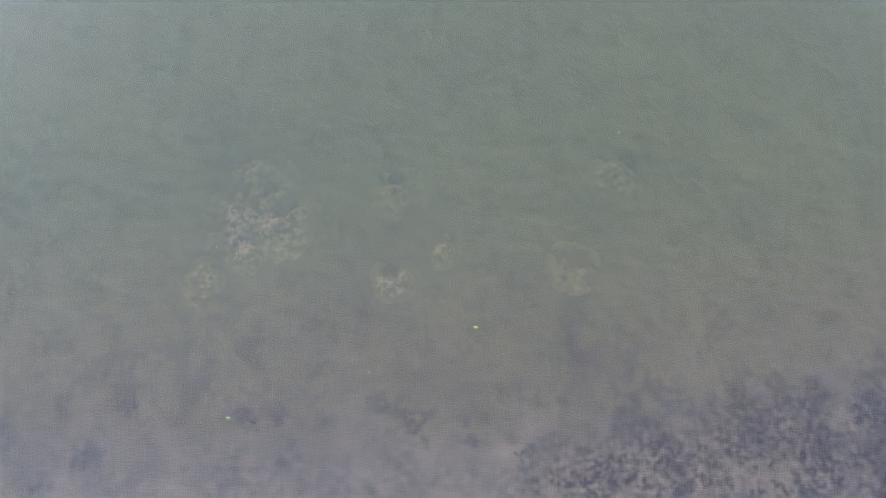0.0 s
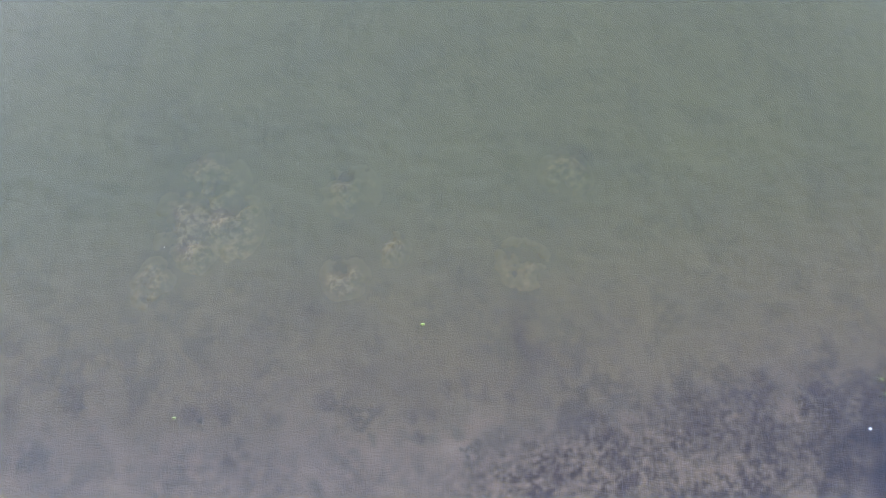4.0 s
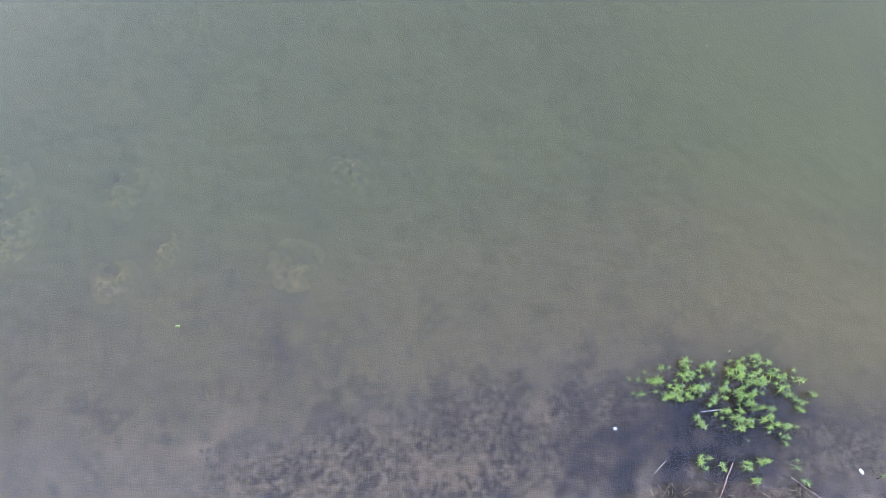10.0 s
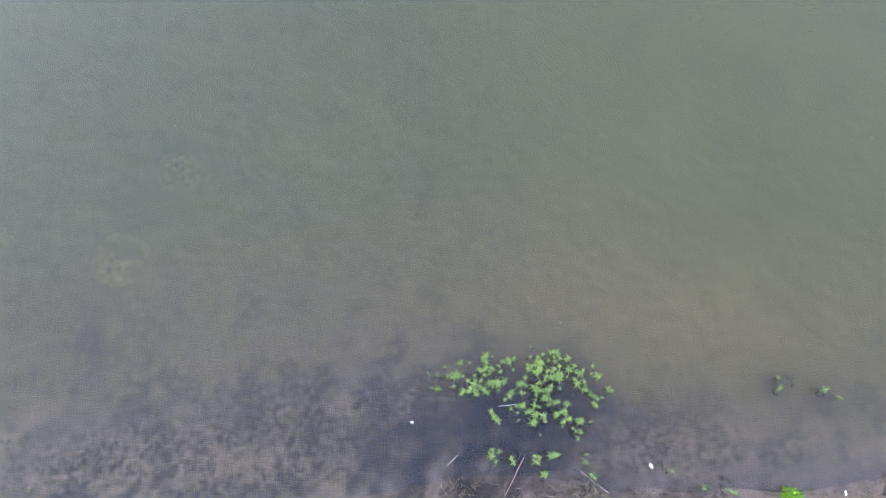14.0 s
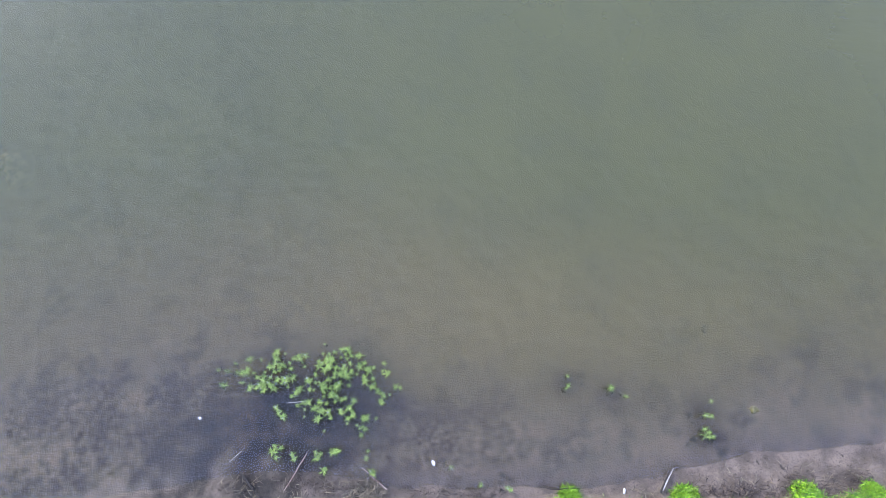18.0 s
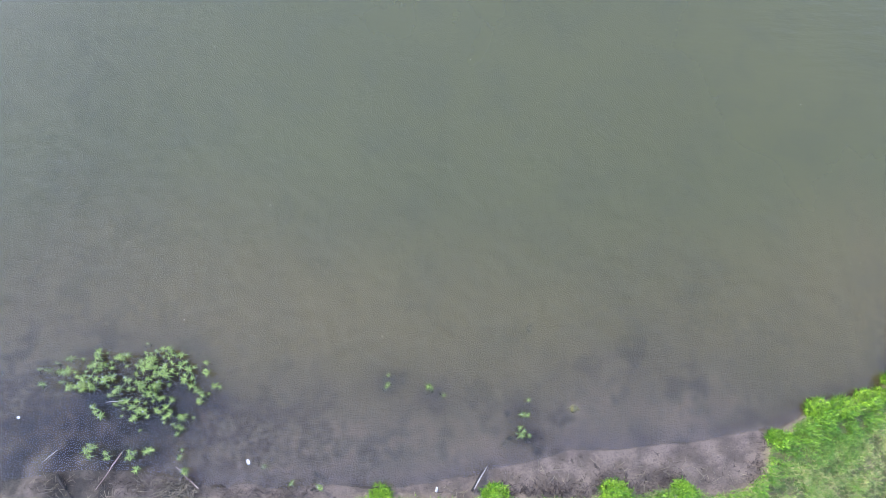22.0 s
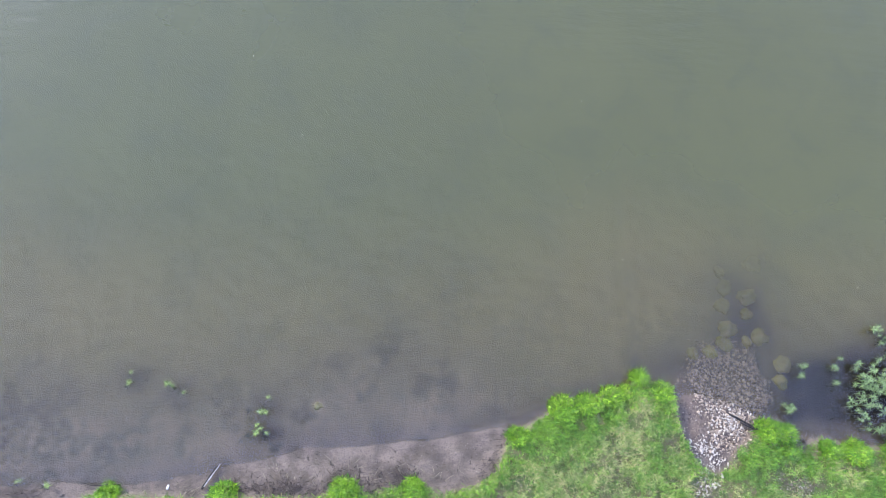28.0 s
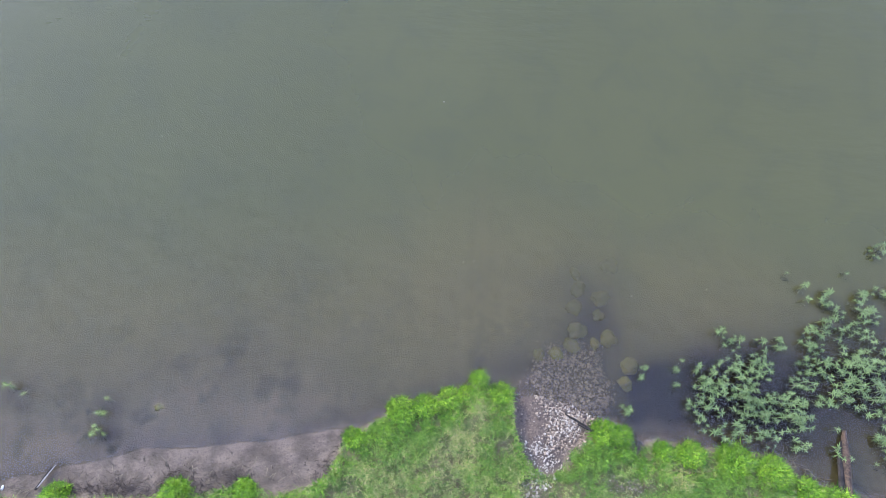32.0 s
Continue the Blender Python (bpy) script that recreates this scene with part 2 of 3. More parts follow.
# ---- the lie of the land ----
SHORE = ((-600, -9), (-40, -3), (-8, -2.0), (2, -1.6), (5, -1.35), (6.5, -1.03), (7.6, -0.80), (8.6, -0.66), (9.7, -0.70), (10.5, -0.80),
         (11.4, -0.82), (12.2, -0.76), (13.3, -0.72), (14.3, -0.63), (14.75, -0.45), (15.75, -0.21), (17, -0.06), (18, 0.06), (18.6, 0.20),
         (18.97, 0.22), (19.5, 0.45), (20.2, 0.68), (20.75, 0.80), (20.94, 1.14), (21.1, 0.90), (21.45, 0.78), (21.8, 0.80), (22.3, 0.69),
         (22.8, 0.56), (23.2, 0.45), (23.34, 0.12), (23.6, 0.22), (24.8, 0.20), (25.7, 0.02), (26.1, -0.30), (26.5, -0.42), (27.1, -0.50),
         (30, -0.7), (60, -2), (600, -9))
SX, SY = [p[0] for p in SHORE], [p[1] for p in SHORE]
# the front edge of the turf
EDGE = ((-600, -10), (-8, -3.5), (5, -2.2), (10, -1.35), (12.5, -1.05), (12.95, -0.80), (13.25, -0.86), (14.4, -0.90), (14.7, -0.72), (15.0, -0.84),
        (16.1, -0.80), (16.45, -0.60), (16.85, -0.74), (17.5, -0.56), (17.95, -0.70), (18.4, -0.60), (18.75, -0.38), (18.88, 0.05), (19.15, 0.22),
        (19.5, 0.47), (19.85, 0.64), (20.2, 0.70), (20.55, 0.84), (20.78, 0.82), (20.86, 1.12), (20.95, 1.19), (21.05, 1.06), (21.14, 0.92), (21.43, 0.84), (21.47, 0.65),
        (21.5, 0.3), (21.60, 0.06), (21.75, -0.18), (22.0, -0.30), (22.2, -0.18), (22.33, 0.06), (22.65, 0.32), (22.88, 0.46), (23.25, 0.42), (23.32, 0.06),
        (23.55, 0.20), (24.2, 0.14), (24.75, 0.12), (25.45, -0.02), (25.9, -0.32), (26.35, -0.34), (26.8, -0.55), (30, -0.8), (600, -10))
EX, EY = [p[0] for p in EDGE], [p[1] for p in EDGE]


def shore(x):
    return np.interp(x, SX, SY)


def edge(x):
    return np.interp(x, EX, EY)


def step(v, a, b):
    t = np.clip((v - a) / (b - a), 0, 1)
    return t * t * (3 - 2 * t)


def lattice(i, j):
    v = np.sin(i * 127.1 + j * 311.7) * 43758.5453
    return v - np.floor(v)


def fuzz(x, y, scale, octaves=4):
    """Smooth noise about 0, within -1 and 1."""
    total, size, x, y = 0.0, 1.0, np.asarray(x, float) * scale, np.asarray(y, float) * scale
    for _ in range(octaves):
        i, j = np.floor(x), np.floor(y)
        u, v = x - i, y - j
        u, v = u * u * (3 - 2 * u), v * v * (3 - 2 * v)
        a = lattice(i, j) * (1 - u) + lattice(i + 1, j) * u
        b = lattice(i, j + 1) * (1 - u) + lattice(i + 1, j + 1) * u
        total = total + size * (a * (1 - v) + b * v - 0.5)
        size, x, y = size * 0.5, x * 2.03 + 17.1, y * 2.03 + 5.3
    return total


def spot(x, y, cx, cy, rx, ry=None):
    return np.exp(-(((x - cx) / rx) ** 2 + ((y - cy) / (ry or rx)) ** 2))


def beach(x, y):
    """How far a place belongs to the gravel tongue."""
    mid = 22.1 + 0.22 * np.clip(y, 0, 2)
    half = 0.34 + 0.44 * step(y, 0.0, 0.8) - 0.34 * step(y, 0.9, 1.7)
    return step(half - np.abs(x - mid) + 0.22 * fuzz(x, y, 4), -0.12, 0.12) * step(y, -0.2, 0.15) * (1 - step(y, 1.35, 1.9))


def height(x, y):
    x, y = np.asarray(x, float), np.asarray(y, float)
    s = y - shore(x) + 0.10 * fuzz(x, y, 1.7)
    off = np.maximum(s, 0)
    bed = -(0.05 * off + 0.10 * np.minimum(off, 6) * step(off, 0.3, 2.5)) - 0.035 * step(off, 0, 0.9)
    bed = -0.8 * (1 - np.exp(bed / 0.8)) + 0.05 * fuzz(x, y, 1.1) * step(off, 0.2, 1.5)
    bed = bed + (-0.02 - 0.13 * off - bed) * beach(x, y)
    steep = step(x, 17.6, 20.2) * (1 - beach(x, y)) * step(off, 0.0, 0.15)
    bed = bed - 0.16 * steep
    land = 0.07 * step(-s, -0.05, 0.7) + 0.022 * fuzz(x, y, 6, 5) * step(-s, 0, 0.2) + 0.04 * np.clip(-s - 0.4, 0, 30)
    turf = step(edge(x) - y, 0.0, 0.07) * (1 - 0.85 * spot(x, y, 22.0, -0.2, 0.4, 0.45))
    z = np.where(s > 0, bed, land) + 0.10 * turf
    return np.minimum(z, 2.5)


def film(x, y):
    """The dark algae on the shallow bed."""
    rim = np.interp(x, (-8, -3, -0.5, 1.2, 2.4, 4.2, 5.5, 7.4, 9.5, 10.8, 12.5, 14, 16, 18, 19.2), (-0.45, -0.40, -0.45, -0.60, -0.20, 0.28, 0.66, 0.98, 0.95, 0.55, 0.35, 0.45, 0.65, 0.85, 0.3))
    ragged = 0.35 * fuzz(x, y, 1.9, 5)
    return (0.45 + 0.55 * step(x, 0.5, 2.2)) * (1 - 0.65 * step(x, 10.8, 13.2)) * step(rim - y + ragged, -0.40 - 0.25 * step(x, 11, 13), 0.40) * step(y - shore(x) + 0.1 * fuzz(x, y, 3), 0.02, 0.24)


# things near the surface: x, y, reach, how far up they come
WEEDS = ((-3.02, 3.87, 0.35), (-3.29, 3.14, 0.45), (-2.66, 3.06, 0.35), (-3.78, 2.15, 0.22), (-3.80, 1.86, 0.18), (-3.11, 2.56, 0.20), (-0.62, 3.84, 0.30),
         (0.12, 2.80, 0.20), (3.14, 4.28, 0.28), (2.35, 2.60, 0.28), (-0.62, 2.26, 0.25), (-2.55, 3.44, 0.25))
# dark beds of drowned weed: x, y, reach
DARK = ((2.47, 1.12, 0.42), (2.20, 1.37, 0.28), (2.65, 0.80, 0.22), (1.95, 2.22, 0.35), (-1.75, 1.66, 0.40), (0.30, 0.60, 0.32), (-1.31, 0.68, 0.25), (-2.50, -0.13, 0.24),
        (3.37, 1.69, 0.30), (-0.41, 6.60, 0.50), (-3.38, 4.53, 0.60), (-0.80, 1.56, 0.35), (13.26, 1.89, 0.30), (11.58, 1.03, 0.20), (16.98, 1.25, 0.25), (18.28, 2.5, 0.5),
        (16.2, 2.24, 0.35), (18.3, 0.75, 0.3))
STONES = ((21.92, 1.49, 0.11), (22.44, 1.67, 0.13), (22.56, 1.92, 0.16), (23.08, 1.80, 0.14), (22.83, 1.70, 0.10), (22.98, 2.51, 0.15), (22.63, 2.66, 0.14),
          (22.53, 2.32, 0.13), (23.20, 3.10, 0.15), (22.59, 2.92, 0.11), (22.19, 1.53, 0.11), (23.40, 1.36, 0.13), (23.30, 1.09, 0.125), (22.94, 2.20, 0.10),
          (15.98, 0.47, 0.10))


def lift(x, y, cx, cy, r):
    """How far up a drowned tuft comes, 0 to 1."""
    return 0.52 * spot(x, y, cx, cy, r * 1.05) * np.clip(0.55 + 1.6 * fuzz(x + cx, y, 2.9, 5), 0, 1)


def cover(x, y):
    """Depth of water over whatever lies there first."""
    d = np.maximum(-height(x, y), 0.0)
    for cx, cy, r in WEEDS:
        d = d * (1 - lift(x, y, cx, cy, r))
    for cx, cy, r in STONES:
        d = np.maximum(d - 0.9 * r * spot(x, y, cx, cy, r * 0.9), 0.35 * d)
    return d


def still(x, y):
    """Clear water by the weed, with weed and turf-edge shade painted dark on the bed."""
    v = spot(x, y, 9.2, 0.35, 1.3, 0.75) + 0.62 * spot(x, y, 7.4, -0.2, 2.2, 0.5) * np.clip(0.7 + 1.6 * fuzz(x, y, 2.6, 5), 0, 1.2) + spot(x, y, 25.0, 0.8, 1.4, 1.0) + spot(x, y, 27.2, 1.3, 1.5, 1.4) + 0.3 * spot(x, y, 24.2, 1.0, 1.6, 1.4) + spot(x, y, 23.8, 0.75, 0.5, 0.5) + 0.9 * spot(x, y, 23.5, 0.40, 0.7, 0.28) + 0.72 * spot(x, y, 22.7, 2.1, 0.9, 1.2) + 0.6 * spot(x, y, 21.6, 1.2, 0.6, 0.4)
    # shade below the overhanging turf, painted as a dark strip along its edge
    v = v + 0.75 * step(x, 18.7, 19.3) * (1 - step(x, 21.1, 21.6)) * np.exp(-((y - edge(x)) / 0.24) ** 2)
    for cx, cy, size in DARK:
        v = v + 0.26 * spot(x, y, cx, cy, size * 1.9, size * 1.4) * np.clip(0.35 + 2.6 * fuzz(x, y, 3.6, 5), 0, 1.2)
    for cx, cy in ((13.08, 0.8), (13.8, 0.64), (15.2, 0.45), (15.2, 0.05), (15.4, -0.1)):
        v = v + 0.7 * spot(x, y, cx, cy, 0.28, 0.22)
    return np.clip(v + 0.35 * fuzz(x, y, 1.8) * np.minimum(v, 1), 0, 1)


def rings(*spans):
    """Grid lines: (start, stop, step) spans end to end."""
    out = []
    for a, b, n in spans:
        out += [a + (b - a) * i / n for i in range(n)]
    return np.array(out + [spans[-1][1]])


def sheet(name, xs, ys, heights, material, attributes):
    gx, gy = np.meshgrid(xs, ys)
    gx, gy = gx.ravel(), gy.ravel()
    co = np.stack([gx, gy, heights(gx, gy)], 1)
    w, h = len(xs), len(ys)
    i = (np.arange(h - 1)[:, None] * w + np.arange(w - 1)).ravel()
    me = bpy.data.meshes.new(name)
    me.from_pydata(co.tolist(), [], np.stack([i, i + 1, i + w + 1, i + w], 1).tolist())
    for key, values in attributes(gx, gy).items():
        a = me.attributes.new(key, "FLOAT", "POINT")
        a.data.foreach_set("value", np.clip(values, 0, 1).astype(np.float32))
    me.polygons.foreach_set("use_smooth", [True] * len(me.polygons))
    me.materials.append(material)
    return new(name, me)


def ground_zones(x, y):
    s = y - shore(x) + 0.10 * fuzz(x, y, 1.7)
    return {"film": film(x, y), "rot": still(x, y) * step(s, 0.1, 0.4) + (1 - step(x, 9.8, 11.2)) * step(0.6 - s, 0.0, 0.5) * np.clip(0.55 + 1.8 * fuzz(x, y, 2.4, 5), 0.12, 0.85), "mud": 1 - step(s, 0.02 - 0.14 * (1 - step(x, 6.2, 8.0)), 0.42 - 0.30 * (1 - step(x, 6.2, 8.0))), "turf": step(edge(x) - y, -0.02, 0.10), "grit": beach(x, y) * 0.9}


def water_zones(x, y):
    s = y - shore(x) + 0.25 * fuzz(x, y, 0.7)
    d = cover(x, y)
    murk = (d / 0.42) ** 1.5 + (d / 0.21 - (d / 0.42) ** 1.5) * step(x, 7, 12)
    wide = step(x, 10, 17)
    return {"clear": np.exp(-murk * (1 - np.maximum(0.92 * still(x, y), 0.75 * film(x, y)))), "deep": 1 - np.exp(-2.6 * d), "silty": (1 - 0.25 * wide) * (1 - step(s, 2.0 - 0.8 * wide, 5.8 - 1.4 * wide))}


flat_x = rings((-600, -60, 6), (-60, -9, 12), (-9, 30, 560), (30, 60, 12), (60, 600, 6))
ground = sheet("ground", flat_x, rings((-600, -20, 6), (-20, -5, 10), (-5, -2, 30), (-2, 5.2, 120), (5.2, 12, 18), (12, 600, 8)), height, GROUND, ground_zones)
tagged(ground, "muddy pond bank running down under murky water", "ground", kind="structure")
water = sheet("water", flat_x, rings((-12, -5, 6), (-5, -2, 20), (-2, 5.2, 120), (5.2, 12, 24), (12, 600, 10)), lambda x, y: np.zeros_like(x), WATER, water_zones)
tagged(water, "still murky grey-green pond water with faint ripples", "water", kind="structure")


# ---- helpers for things ----
def part(name, bm, material, parent=None, label=""):
    me = bpy.data.meshes.new(name)
    bm.to_mesh(me)
    bm.free()
    return child(name, me, material, parent, label)


def child(name, me, material, parent=None, label="", m=None, kind=""):
    if material and not me.materials:
        me.materials.append(material)
    ob = new(name, me)
    if parent:
        ob.parent = parent
    if m is not None:
        ob.matrix_local = m
    return tagged(ob, label, kind=kind)


def thing(name, x, y, z, label, category, group="", kind="", turn=0.0):
    ob = new(name)
    ob.matrix_world = pose(x, y, z, 0, 0, turn)
    ob.empty_display_size = 0.1
    return tagged(ob, label, category, group, kind)


def top(x, y):
    return float(height(np.array([x]), np.array([y]))[0])


def strip_leaf(bm, base, way, length, width, droop, fold=0.25):
    """A lance-shaped leaf with a folded midrib."""
    way = Vector(way).normalized()
    side = way.cross(Vector((0, 0, 1)))
    side = side.normalized() if side.length > 1e-4 else Vector((1, 0, 0))
    up = side.cross(way)
    rows = []
    for u, wd in ((0.0, 0.25), (0.3, 1.0), (0.65, 0.8), (1.0, 0.0)):
        c = Vector(base) + way * length * u - Vector((0, 0, 1)) * droop * length * u * u
        if wd == 0:
            rows.append([bm.verts.new(c)])
        else:
            rows.append([bm.verts.new(c + side * width * wd * k + up * width * fold * abs(k) * wd) for k in (-0.5, 0, 0.5)])
    for a, b in zip(rows, rows[1:]):
        if len(b) == 3:
            bm.faces.new((a[0], a[1], b[1], b[0]))
            bm.faces.new((a[1], a[2], b[2], b[1]))
        else:
            bm.faces.new((a[0], a[1], b[0]))
            bm.faces.new((a[1], a[2], b[0]))


def tube(bm, points, radii, sides=5):
    rings_ = []
    for i, p in enumerate(points):
        p = Vector(p)
        d = (Vector(points[min(i + 1, len(points) - 1)]) - Vector(points[max(i - 1, 0)])).normalized()
        a = d.orthogonal().normalized()
        b = d.cross(a)
        rings_.append([bm.verts.new(p + radii[i] * (a * math.cos(2 * math.pi * k / sides) + b * math.sin(2 * math.pi * k / sides))) for k in range(sides)])
    for r, q in zip(rings_, rings_[1:]):
        for k in range(sides):
            bm.faces.new((r[k], r[(k + 1) % sides], q[(k + 1) % sides], q[k]))
    bm.faces.new(rings_[0][::-1])
    bm.faces.new(rings_[-1])


def whorl_mesh(rng, count, up, leaf, material):
    """A ring of narrow leaves round the origin."""
    bm = bmesh.new()
    start = rng.uniform(0, 6.28)
    for i in range(count):
        a = start + 6.283 * i / count + rng.uniform(-0.3, 0.3)
        strip_leaf(bm, (0, 0, 0), (math.cos(a), math.sin(a), up + rng.uniform(-0.25, 0.25)), leaf * rng.uniform(0.6, 1.25), leaf * 0.175, rng.uniform(0.1, 0.5))
    me = bpy.data.meshes.new("leaf_whorl")
    bm.to_mesh(me)
    bm.free()
    me.materials.append(material)
    return me


def shoot_kind(seed, leaf, material):
    """One emergent shoot: a bent stem and three whorls with their places on it."""
    rng = random.Random(seed)
    lift = rng.uniform(0.10, 0.18)
    lean = Vector((rng.uniform(-0.05, 0.05), rng.uniform(-0.05, 0.05), lift))
    bm = bmesh.new()
    tube(bm, [(-lean.x * 1.0, -lean.y * 1.0, -0.12), (0, 0, 0), lean], [0.004, 0.004, 0.003], 4)
    stem = bpy.data.meshes.new("shoot")
    bm.to_mesh(stem)
    bm.free()
    stem.materials.append(STEM)
    whorls = [(whorl_mesh(rng, rng.randint(4, 6), 0.9, leaf * 0.7, material), lean),
              (whorl_mesh(rng, rng.randint(6, 8), 0.45, leaf, material), lean * 0.88),
              (whorl_mesh(rng, rng.randint(3, 6), 0.1, leaf * 0.95, material), lean * 0.55)]
    return stem, whorls


YELLOW_SHOOTS = [shoot_kind(i, 0.065, LEAF_YELLOW) for i in range(8)]
BLUE_SHOOTS = [shoot_kind(40 + i, 0.070, LEAF_BLUE) for i in range(8)]
bm = bmesh.new()
for i in range(5):
    strip_leaf(bm, (0, 0, 0), (math.cos(i * 1.257), math.sin(i * 1.257), 0.5), 0.014, 0.010, 0.2)
FLOWER = bpy.data.meshes.new("flower")
bm.to_mesh(FLOWER)
bm.free()
FLOWER.materials.append(stone_material("white_petals", (0.075, 0.078, 0.085), (0.090, 0.092, 0.10)))


def weed_patch(label, blobs, shoots, seed, group=""):
    """A patch of emergent weed: blobs of x, y, reach, count."""
    rng = random.Random(seed)
    cx = sum(b[0] for b in blobs) / len(blobs)
    cy = sum(b[1] for b in blobs) / len(blobs)
    patch = thing("water_weed", cx, cy, 0, label, "water plant", group)
    spread = []
    for x, y, reach, count in blobs:
        placed, count = [], round(count * (1.15 if shoots is YELLOW_SHOOTS else 1.45))
        for _ in range(count * 12):
            if len(placed) >= count:
                break
            a, r = rng.uniform(0, 6.283), reach * math.sqrt(rng.random())
            p = (x + r * math.cos(a) * 1.15, y + r * math.sin(a) * 0.9)
            if all((p[0] - q[0]) ** 2 + (p[1] - q[1]) ** 2 > 0.048 ** 2 for q in placed):
                placed.append(p)
        for px, py in placed:
            k = rng.uniform(0.5, 1.3)
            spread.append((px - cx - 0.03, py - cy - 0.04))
            m = pose(px - cx, py - cy, rng.uniform(-0.015, 0.03), 0, 0, rng.uniform(0, 360)) @ Matrix.Scale(k, 4)
            stem, whorls = rng.choice(shoots)
            shoot = child("shoot", stem, None, patch, "", m)
            for me, at in whorls:
                child("leaf_whorl", me, None, shoot, "", Matrix.Translation(at))
            if shoots is YELLOW_SHOOTS and rng.random() < 0.10:
                child("flower", FLOWER, None, shoot, "tiny white flower", Matrix.Translation(whorls[0][1] + Vector((0.01, 0, 0.03))))
    # near-black drowned leaves beside each shoot paint its dark reflection on the water
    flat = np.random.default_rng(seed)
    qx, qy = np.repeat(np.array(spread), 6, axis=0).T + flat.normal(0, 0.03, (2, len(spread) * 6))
    blades("reflection_tangle", qx, qy, np.full(len(qx), 0.004), 0.07, 0.012, 0.98, flat, LEAF_DROWNED_AND_REFLECTED, "drowned leaves blackened to stand in for reflected shoots", patch, kind="stuff")
    return patch


# ---- grass ----
def blades(name, px, py, pz, length, width, lean, rng, material, label="", parent=None, away=None, kind=""):
    """Many grass blades as one mesh. away: a centre that they lean from."""
    n = len(px)
    a = rng.uniform(0, 2 * np.pi, n)
    dx, dy = np.cos(a), np.sin(a)
    if away is not None:
        ox, oy = px - away[0], py - away[1]
        r = np.hypot(ox, oy) + 1e-3
        dx, dy = dx * 0.8 + ox / r * 0.5, dy * 0.8 + oy / r * 0.5
    k = np.hypot(dx, dy) + 1e-6
    dx, dy = dx / k, dy / k
    ln = length * rng.uniform(0.6, 1.3, n)
    le = np.clip(lean * rng.uniform(0.4, 1.5, n), 0, 0.97)
    up = np.sqrt(1 - le ** 2)
    w = width * rng.uniform(0.7, 1.3, n)
    b = a + rng.uniform(-0.6, 0.6, n)
    wx, wy = -np.sin(b) * w / 2, np.cos(b) * w / 2
    co = np.zeros((n, 5, 3))
    for i, (u, ws) in enumerate(((0.0, 1), (0.0, -1), (0.55, 0.9), (0.55, -0.9), (1.0, 0))):
        co[:, i, 0] = px + dx * ln * le * u * (0.7 + 0.5 * u) + wx * ws
        co[:, i, 1] = py + dy * ln * le * u * (0.7 + 0.5 * u) + wy * ws
        co[:, i, 2] = pz + ln * up * u * (1.1 - 0.25 * u) - 0.01 * (u == 0)
    base = (np.arange(n) * 5)[:, None]
    faces = np.concatenate([base + [0, 1, 3], base + [0, 3, 2], base + [2, 3, 4]], 0)
    me = bpy.data.meshes.new(name)
    me.from_pydata(co.reshape(-1, 3).tolist(), [], faces.tolist())
    return child(name, me, material, parent, label, kind=kind)


# ---- weed patches ----
weed_patch("bright green water weed spreading from the muddy shallows", (
    (9.62, 0.98, 0.26, 26), (9.25, 0.95, 0.14, 7), (9.5, 0.70, 0.22, 10), (8.56, 0.72, 0.26, 20), (8.25, 0.52, 0.22, 10), (8.72, 0.98, 0.16, 6), (8.12, 0.85, 0.2, 5),
    (8.95, 0.98, 0.12, 4), (9.15, 0.66, 0.16, 7), (9.42, 0.48, 0.15, 7), (9.22, 0.22, 0.20, 11), (9.60, 0.38, 0.18, 7), (9.72, 0.20, 0.08, 4), (10.1, 0.74, 0.2, 10),
    (10.22, 0.48, 0.09, 4), (10.02, 0.16, 0.1, 4), (9.96, -0.02, 0.09, 4), (9.37, -0.06, 0.04, 1), (9.67, 0.05, 0.05, 1), (9.57, -0.33, 0.08, 3), (8.78, -0.37, 0.13, 2),
    (9.3, -0.38, 0.05, 1), (9.29, 1.27, 0.03, 1), (7.66, 0.79, 0.03, 1), (7.76, 0.58, 0.06, 2), (7.88, 0.77, 0.05, 1), (8.05, 0.76, 0.07, 2), (10.45, 0.64, 0.04, 2),
    (10.25, 0.98, 0.05, 1), (8.68, 0.20, 0.08, 3), (8.9, 0.52, 0.1, 3), (8.95, 0.28, 0.04, 1), (8.48, 1.02, 0.05, 2)), YELLOW_SHOOTS, 3)
weed_patch("grey-green water weed crowding the grassy bank", (
    (24.80, 1.97, 0.06, 2), (24.95, 1.76, 0.14, 7), (25.38, 1.80, 0.07, 2), (25.66, 1.75, 0.12, 4), (24.6, 1.25, 0.28, 16), (24.92, 1.10, 0.25, 16), (25.3, 1.30, 0.24, 14),
    (25.38, 1.52, 0.16, 5), (24.46, 0.92, 0.2, 9), (25.15, 0.86, 0.3, 24), (25.72, 0.80, 0.25, 18), (25.85, 0.60, 0.18, 8), (24.5, 0.56, 0.24, 10), (25.2, 0.56, 0.28, 18),
    (24.84, 0.38, 0.2, 8), (25.38, 0.34, 0.22, 8), (25.8, 0.24, 0.12, 5), (24.2, 0.72, 0.1, 3), (24.95, 1.48, 0.12, 4)), BLUE_SHOOTS, 5)
